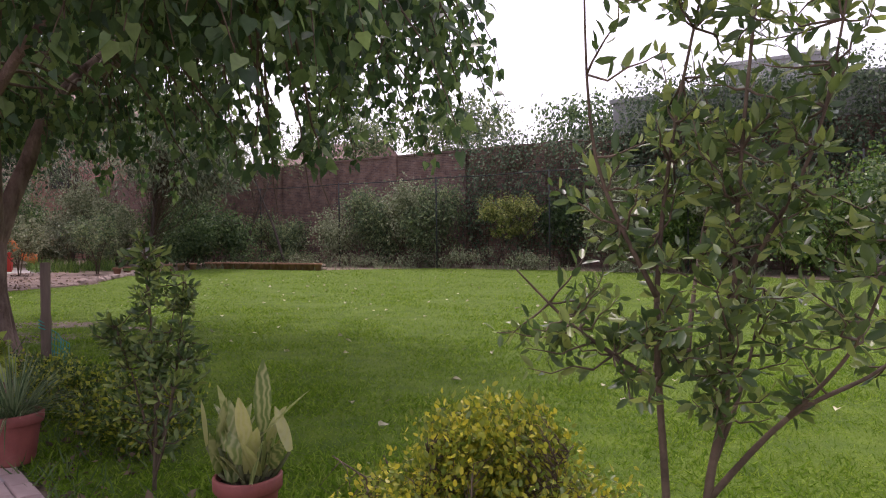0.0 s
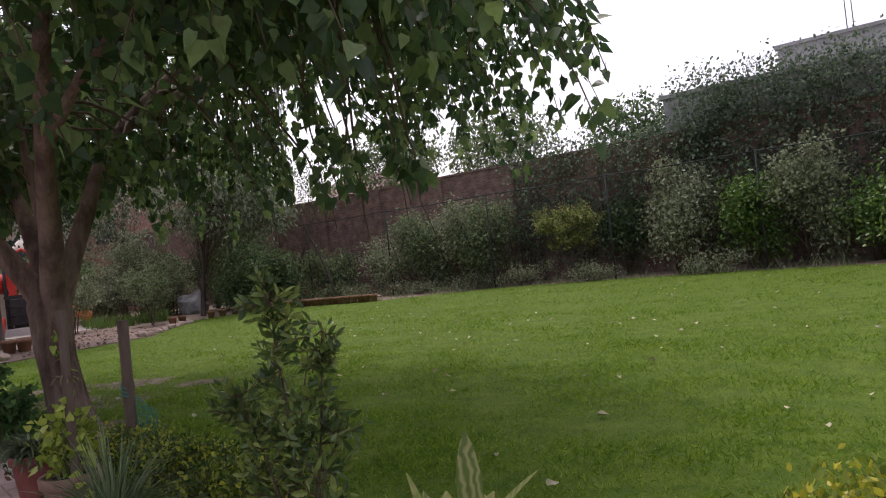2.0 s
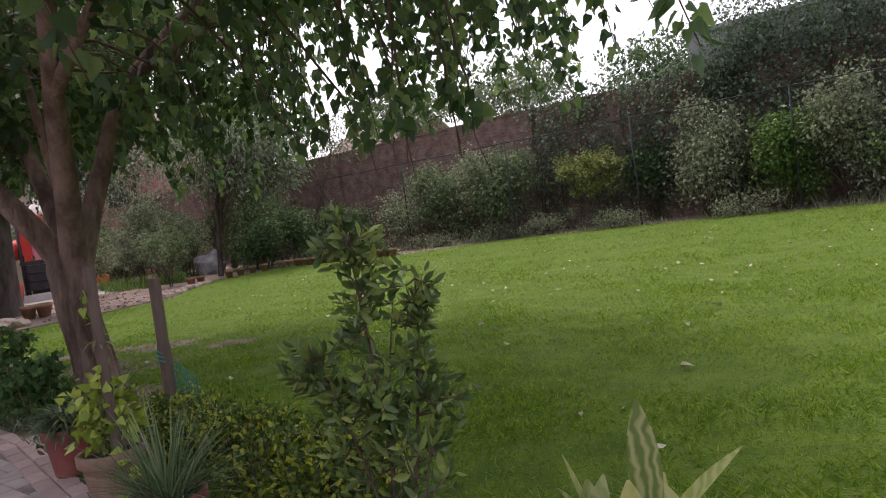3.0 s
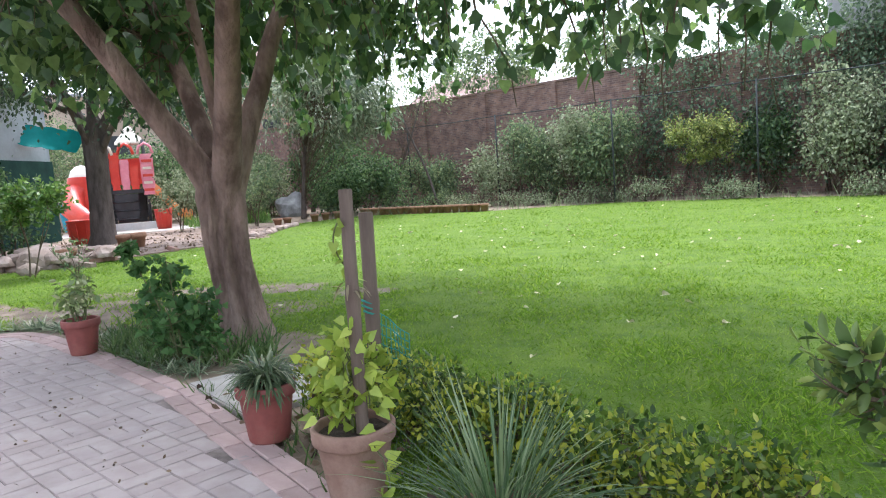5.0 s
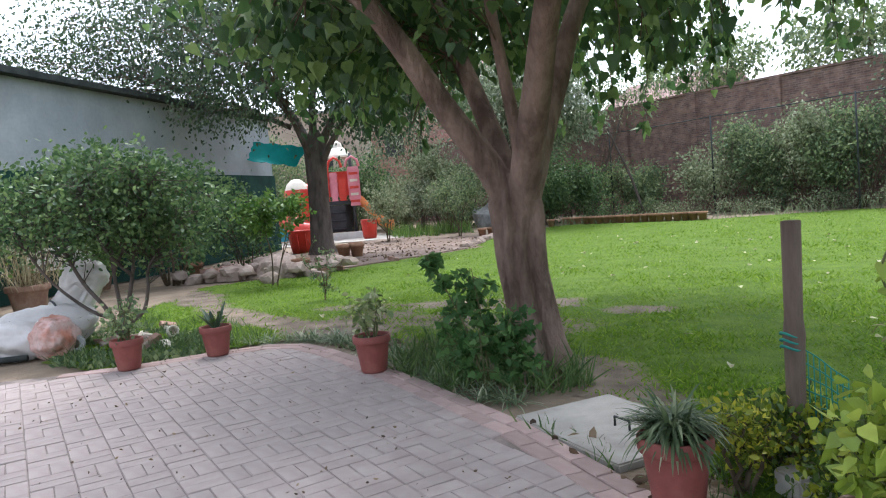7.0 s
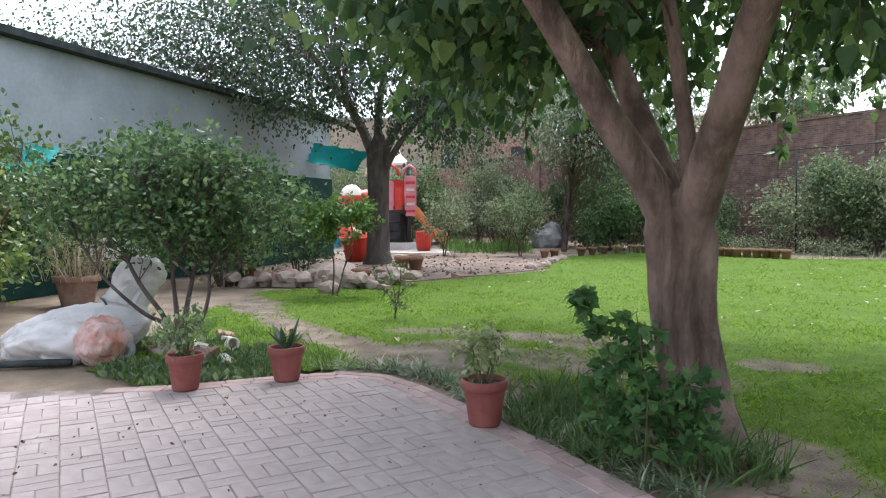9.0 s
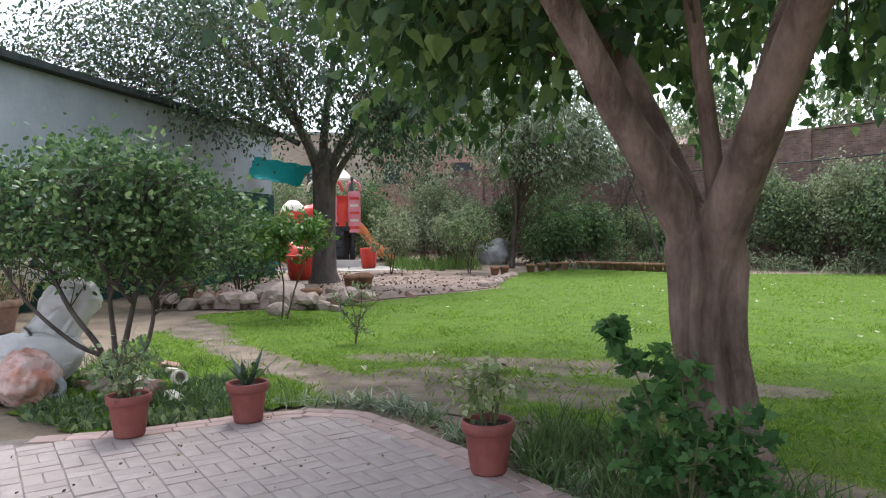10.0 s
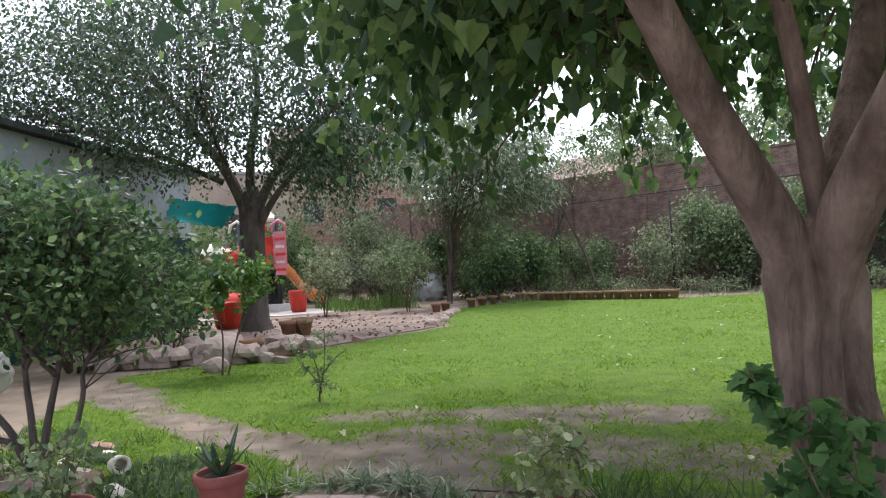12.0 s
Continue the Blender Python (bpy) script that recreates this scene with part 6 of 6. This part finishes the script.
# ---- play area ----
def panel(bm, x0, x1, z0, z1, y, wav=0.08, m=None, n=10):
    """An upright moulded panel with scalloped sides."""
    L, R = [], []
    for i in range(n + 1):
        z = z0 + (z1 - z0) * i / n
        w = wav * math.sin(i * 1.9)
        L.append((x0 + w * 0.5, z))
        R.append((x1 - w * 0.5, z))
    pts = L + R[::-1]
    a = [bm.verts.new(Vector((x, y - 0.04, z))) for x, z in pts]
    b = [bm.verts.new(Vector((x, y + 0.04, z))) for x, z in pts]
    bm.faces.new(a)
    bm.faces.new(b[::-1])
    for i in range(len(pts)):
        j = (i + 1) % len(pts)
        bm.faces.new((a[j], a[i], b[i], b[j]))
    bmesh.ops.triangulate(bm, faces=[q for q in bm.faces if len(q.verts) > 4])
    bmesh.ops.recalc_face_normals(bm, faces=bm.faces)


def play_tower():
    t = thing("play_tower", "red and orange plastic children's play tower with a slide", "play structure", (-22.5, 28.0, 0))
    t.rotation_euler = (0, 0, radians(38))
    for x, y in ((-0.7, -0.7), (0.7, -0.7), (0.7, 0.7), (-0.7, 0.7)):
        tb = Tubes()
        tb.add([(x, y, -0.1), (x, y, 3.7)], [0.07, 0.07], 10)
        tb.make("post", M_BLACK, t)
    bm = bmesh.new()
    box(bm, -0.8, 0.8, -0.8, 0.8, 1.5, 1.66, None, 0.02)
    part("platform", bm, M_BLACK, t)
    for m, mt, a, b, z0, z1, y in ((0, M_RED, -0.62, -0.3, 1.66, 3.2, -0.74), (0, M_PINK, -0.24, 0.06, 1.66, 2.9, -0.74), (0, M_RED, 0.1, 0.42, 1.66, 2.6, -0.74), (0, M_PINK, 0.55, 1.0, 1.4, 3.1, -0.82), (0, M_RED, -0.66, 0.66, 1.9, 3.0, 0.74), (0, M_BLACK, -0.62, 0.6, 0.25, 1.48, 0.7), (0, M_BLACK, -0.6, 0.3, 0.5, 1.48, -0.72)):
        bm = bmesh.new()
        panel(bm, a, b, z0, z1, y)
        part("panel", bm, mt, t)
    for i in range(5):
        bm = bmesh.new()
        box(bm, 0.58 + 0.02 * (i % 2), 0.97 - 0.03 * (i % 2), -0.885, -0.865, 1.55 + 0.3 * i, 1.66 + 0.3 * i, None, 0.01)
        part("panel_band", bm, M_CREAM if i % 2 else M_RED, t)
    for z in (0.45, 0.8, 1.15):
        tb = Tubes()
        tb.add([(-0.7, -0.78, z), (0.3, -0.78, z)], [0.035, 0.035], 8)
        tb.make("rung", M_BLACK, t)
    bm = bmesh.new()
    lathe(bm, [(0.6, 3.55), (0.58, 3.65), (0.42, 3.85), (0.26, 4.0), (0.18, 4.2), (0.02, 4.3)], 8, pose(0.2, -0.2, 0))
    part("roof", bm, M_CREAM, t, smooth=False)
    for i in range(7):
        tb = Tubes()
        w = -0.6 + 0.2 * i
        tb.add([(w, 0.72, 1.66), (w, 0.72, 2.5)], [0.02, 0.02], 6)
        tb.make("bar", M_ORANGE, t)
    for k, mt in ((-0.8, M_CREAM), (0.75, M_PINK), (0.0, M_RED)):
        tb = Tubes()
        tb.add([(k - 0.3, -0.8, 3.1), (k - 0.22, -0.8, 3.4), (k, -0.8, 3.55), (k + 0.22, -0.8, 3.4), (k + 0.3, -0.8, 3.1)], [0.06] * 5, 8)
        tb.make("arch", mt, t)
    # slide to the right
    V, F = [], []
    for i in range(15):
        s = i / 14
        x = 0.8 + 1.6 * s
        z = 1.5 - 1.3 * (s * s * (3 - 2 * s)) ** 0.85 + 0.05 * math.sin(s * 9)
        for y, dz in ((-0.55, 0.4), (-0.5, 0.41), (-0.42, 0.02), (0.42, 0.02), (0.5, 0.41), (0.55, 0.4), (0.48, -0.1), (-0.48, -0.1)):
            V.append((x, y, z + dz))
    for i in range(14):
        for k in range(8):
            F.append((i * 8 + k, i * 8 + (k + 1) % 8, (i + 1) * 8 + (k + 1) % 8, (i + 1) * 8 + k))
    raw("slide", V, F, M_ORANGE, t, "curved orange plastic slide", smooth=True)
    # tube and dome to the left
    tb = Tubes()
    tb.add([(-0.7, -0.2, 2.2), (-1.4, -0.5, 2.1), (-2.0, -1.0, 1.6), (-2.1, -1.7, 1.0), (-1.6, -2.1, 0.5), (-0.8, -2.2, 0.4)], [0.42] * 6, 14)
    tb.make("tube_slide", M_RED, t, "winding red tube slide")
    bm = bmesh.new()
    lathe(bm, [(0.5, 2.28), (0.4, 2.55), (0.2, 2.72), (0.02, 2.76)], 16, pose(-1.7, -0.7, 0))
    part("dome", bm, M_CREAM, t, smooth=True)
    bm = bmesh.new()
    lathe(bm, [(0.5, 0.2), (0.52, 1.9), (0.58, 2.05), (0.53, 2.29)], 16, pose(-1.7, -0.7, 0))
    part("drum", bm, M_RED, t, "red plastic drum under the dome", smooth=True)
    bm = bmesh.new()
    box(bm, -1.1, 1.1, -1.4, -0.9, -0.05, 0.28, None, 0.03)
    part("step", bm, M_WHITE, t)
    for i in range(4):
        bm = bmesh.new()
        box(bm, -2.6, -2.2, -0.5 - 0.25 * i, -0.42 - 0.25 * i, 0.1 + 0.2 * i, 1.0 + 0.1 * i, None, 0.02)
        part("ladder_step", bm, M_BLUE, t)


play_tower()


def tub(at, r, h, label):
    t = thing("red_tub", label, "tub", (at[0], at[1], 0))
    bm = bmesh.new()
    lathe(bm, [(0.02, 0), (r * 0.8, 0), (r, h * 0.94), (r * 1.06, h * 0.95), (r * 1.06, h), (r * 0.96, h), (r * 0.75, 0.1)], 20)
    part("tub_body", bm, M_RED, t, smooth=True)
    for k in range(10):
        w = 2 * math.pi * k / 10
        tb = Tubes()
        tb.add([(r * 0.82 * math.cos(w), r * 0.82 * math.sin(w), h * 0.1), (r * 0.99 * math.cos(w), r * 0.99 * math.sin(w), h * 0.85)], [0.018, 0.018], 4)
        tb.make("rib", M_RED, t)


tub((-18.4, 20.7), 0.45, 0.75, "ribbed red plastic tub beside the grey tree")
tub((-19.9, 26.6), 0.32, 0.8, "red plastic tub at the foot of the slide")
flat_patch("play_floor", blob(-21.5, 26.6, 3.6, 2.6, 0.6), 0.01, M_CONC, "pale concrete floor of the play area", "floor", wobble=0.05)
flat_patch("bare_bed", [(-13.4, 14.0), (-11.7, 19.8), (-13.0, 24.2), (-18.5, 26.0), (-20.5, 20.0), (-15.5, 13.8)], 0.005, mat("reddish_soil", (0.15, 0.105, 0.08), (0.25, 0.185, 0.145), scale=1.6, fine=30, bump=0.6, c3=(0.36, 0.28, 0.23), stain=0.6, bumpdist=0.03), "reddish bare bed strewn with litter", "bed", wobble=0.2)

# white cloth on a rail by the far bushes
t = thing("white_cloth", "white cloth hung over a low rail by the bushes", "cloth", (10.9, 21.3, 0))
t.rotation_euler = (0, 0, radians(-25))
bm = bmesh.new()
g = [[bm.verts.new((-0.36 + 0.09 * i, 0.05 * math.sin(i * 0.9) - 0.04 + 0.08 * (j > 5), 1.15 - abs(j - 5.5) * 0.15 + 0.02 * math.sin(i))) for j in range(12)] for i in range(9)]
for i in range(8):
    for j in range(11):
        bm.faces.new((g[i][j], g[i + 1][j], g[i + 1][j + 1], g[i][j + 1]))
part("cloth", bm, M_WHITE, t, smooth=True)
tb = Tubes()
tb.add([(-0.45, 0, -0.1), (-0.45, 0, 1.13), (0.45, 0, 1.13), (0.45, 0, -0.1)], [0.025] * 4, 6)
tb.make("rail", M_STEEL, t)
tb = Tubes()
tb.add([(-0.45, 0, 1.13), (-0.62, 0, 1.3), (-0.7, 0, 1.7), (-0.72, 0, 2.3)], [0.04, 0.035, 0.03, 0.02], 8)
tb.make("bent_pipe", M_WHITE, t, "bent white pipe")
t = thing("kerb_stone", "long white kerb stone at the lawn's edge", "kerb", (12.0, 20.4, 0))
bm = bmesh.new()
box(bm, -0.9, 0.9, -0.12, 0.12, -0.05, 0.14, pose(0, 0, 0, 0, 0, -25), 0.02)
part("stone", bm, M_WHITE, t)

# roof rods and cables against the sky
t = thing("antenna", "thin twin antenna rods on the roof room", "antenna", (10.9, 28.6, 7.62))
for x in (0, 0.22):
    tb = Tubes()
    tb.add([(x, 0, -0.05), (x - 0.02, 0, 2.6)], [0.02, 0.012], 5)
    tb.make("rod", M_STEEL, t)

# ---- fallen leaves ----
def leaf_mesh(k):
    T, F = HEART
    V = T * (1 + 0.15 * k) * 0.047
    V[:, 2] = np.abs(V[:, 0]) * (0.35 + 0.2 * k) + 0.004 + 0.02 * (k % 2) * (V[:, 1] > 0.07)
    me = bpy.data.meshes.new("fallen_leaf")
    me.from_pydata([tuple(v) for v in V], [], [tuple(int(i) for i in f) for f in F])
    me.materials.append(M_FALLEN)
    return me


M_FALLEN = mat("fallen_leaf_pale", (0.34, 0.32, 0.16), (0.54, 0.51, 0.33), scale=20, fine=90, rough=0.6, bump=0.2, spread=0.2)
LEAFM = [leaf_mesh(k) for k in range(4)]
spots = [(-2.25, 14.87), (0.37, 8.71), (0.69, 8.54), (-0.3, 6.06), (-1.6, 12.59), (-1.43, 11.46), (-9.29, 9.72), (-10.36, 16.45), (1.3, 10.07), (3.15, 10.8), (0.98, 12.8), (0.83, 17.18), (-9.0, 13.3), (-2.0, 12.9), (-1.9, 13.6)]
while len(spots) < 210:
    x, y = rng.uniform(-12, 8), 4.5 + 21 * rng.random() ** 0.8
    if bool(inside(LAWN, [x], [y])[0]) and rng.random() < math.exp(-((x + 2.5) / 6.5) ** 2 - ((y - 13) / 8) ** 2) + 0.08:
        spots.append((x, y))
for i, (x, y) in enumerate(spots):
    o = new("fallen_leaf", LEAFM[i % 4])
    k = rng.uniform(0.7, 1.35)
    o.matrix_world = pose(x, y, 0.022, rng.normal(0, 14), rng.normal(0, 14), rng.uniform(0, 360)) @ Matrix.Scale(k, 4)
    tagged(o, "pale yellowed leaf fallen on the lawn", "leaf", "fallen leaves on the lawn")

# ---- paving blocks ----
U = Vector((0.8775, -0.4795, 0))
N = Vector((0.4795, 0.8775, 0))


def block_mesh(l, w, seed):
    """A paving block with chamfered, slightly worn edges."""
    r = np.random.default_rng(seed)
    a, b, c = l / 2 - 0.002, w / 2 - 0.002, 0.004
    V = [(-a, -b, -0.03), (a, -b, -0.03), (a, b, -0.03), (-a, b, -0.03), (-a, -b, 0.006), (a, -b, 0.006), (a, b, 0.006), (-a, b, 0.006)]
    V += [(x + r.normal(0, 0.0015), y + r.normal(0, 0.0015), 0.012 + r.normal(0, 0.0008)) for x, y in ((-a + c, -b + c), (a - c, -b + c), (a - c, b - c), (-a + c, b - c))]
    F = [(0, 1, 5, 4), (1, 2, 6, 5), (2, 3, 7, 6), (3, 0, 4, 7), (4, 5, 9, 8), (5, 6, 10, 9), (6, 7, 11, 10), (7, 4, 8, 11), (8, 9, 10, 11)]
    return V, F


def shrink(poly, d):
    cx = -3.0
    cy = 2.5
    out = []
    for i, (x, y) in enumerate(poly):
        (x0, y0), (x1, y1) = poly[i - 1], poly[(i + 1) % len(poly)]
        tx, ty = x1 - x0, y1 - y0
        L = math.hypot(tx, ty)
        nx, ny = -ty / L, tx / L
        if nx * (cx - x) + ny * (cy - y) < 0:
            nx, ny = -nx, -ny
        out.append((x + nx * d, y + ny * d))
    return out


def paving():
    G = 0.226
    field = shrink(PATIO, 0.2)
    cells = []
    for i in range(-60, 70):
        for j in range(-40, 40):
            p = U * (i * G) + N * (j * G)
            for k in (-1, 1):
                if (i + j) % 2:
                    c, a = p + N * (k * G / 4), 0.0
                else:
                    c, a = p + U * (k * G / 4), 90.0
                cells.append((c.x, c.y, a))
    C = np.array(cells)
    C = C[inside(field, C[:, 0], C[:, 1])]
    C = C[C[:, 1] > -3.4]
    d = (C[:, 0] + 6.9) ** 2 + (C[:, 1] - 6.2) ** 2
    order = d.argsort()
    kinds = []
    for s in range(5):
        V, F = block_mesh(G, G / 2, s)
        me = bpy.data.meshes.new("paving_block")
        me.from_pydata(V, [], F)
        me.materials.append(M_PAVER)
        kinds.append((me, V, F))
    base = math.degrees(math.atan2(U.y, U.x))

    def place(x, y, a):
        return pose(x, y, 0.004 + rng.normal(0, 0.0016), rng.normal(0, 0.35), rng.normal(0, 0.35), base + a + rng.normal(0, 0.5))

    for q in order[:300]:
        o = new("paving_block", kinds[q % 5][0])
        o.matrix_world = place(*C[q])
        o.parent = PAD
    AV, AF = [], []
    for q in order[300:]:
        m = place(*C[q])
        _, V, F = kinds[q % 5]
        b = len(AV)
        AV += [m @ Vector(v) for v in V]
        AF += [tuple(b + i for i in f) for f in F]
    o = raw("paving_blocks", AV, AF, M_PAVER_I, PAD)
    o["kind"] = "stuff"
    # edge course along the curve
    V, F = block_mesh(0.235, 0.113, 9)
    me = bpy.data.meshes.new("edge_block")
    me.from_pydata(V, [], F)
    me.materials.append(M_EDGER)
    for row, inset in enumerate((0.06, 0.178)):
        rail = shrink(EDGE, inset)
        rest = 0.06 + 0.115 * row
        for (x0, y0), (x1, y1) in zip(rail, rail[1:]):
            L = math.hypot(x1 - x0, y1 - y0)
            a = math.degrees(math.atan2(y1 - y0, x1 - x0))
            s = rest
            while s < L:
                o = new("edge_block", me)
                o.matrix_world = pose(x0 + (x1 - x0) * s / L, y0 + (y1 - y0) * s / L, 0.0085 + rng.normal(0, 0.0012), 0, 0, a + rng.normal(0, 0.8))
                o.parent = PAD
                s += 0.239
            rest = s - L


paving()

for i in range(9):
    x, y = rng.normal(-12.9, 0.35), rng.normal(6.9, 0.35)
    rock("loose_brick", (x, y, 0), 1.2, (rng.normal(0, 8), rng.normal(0, 8), rng.uniform(0, 360)), M_STONE if i % 2 else M_LOOSE, "old brick lying beside the wrapped bundle", "brick", "bricks beside the bundle", True)

# brick stack in the rubble, and coiled wire on the roof edge
for i in range(12):
    rock("loose_brick", (-15.0 + 0.3 * (i % 3) + rng.normal(0, 0.02), 13.75 + 0.16 * ((i // 3) % 2), 0.1 * (i // 6)), 1.3, (0, 0, 20 + rng.normal(0, 7)), M_STONE, "pale old brick stacked in the rubble heap", "brick", "bricks of the rubble heap", True)
t = thing("coiled_wire", "coil of thin barbed wire along the roof edge", "wire", (5.7, 26.55, 6.45))
tb = Tubes()
tb.add([(2.9 * k / 120, -1.45 * k / 120 + 0.26 * math.cos(k * 0.42), 0.24 * math.sin(k * 0.42)) for k in range(121)], [0.008] * 121, 4)
tb.make("coil", M_STEEL, t)
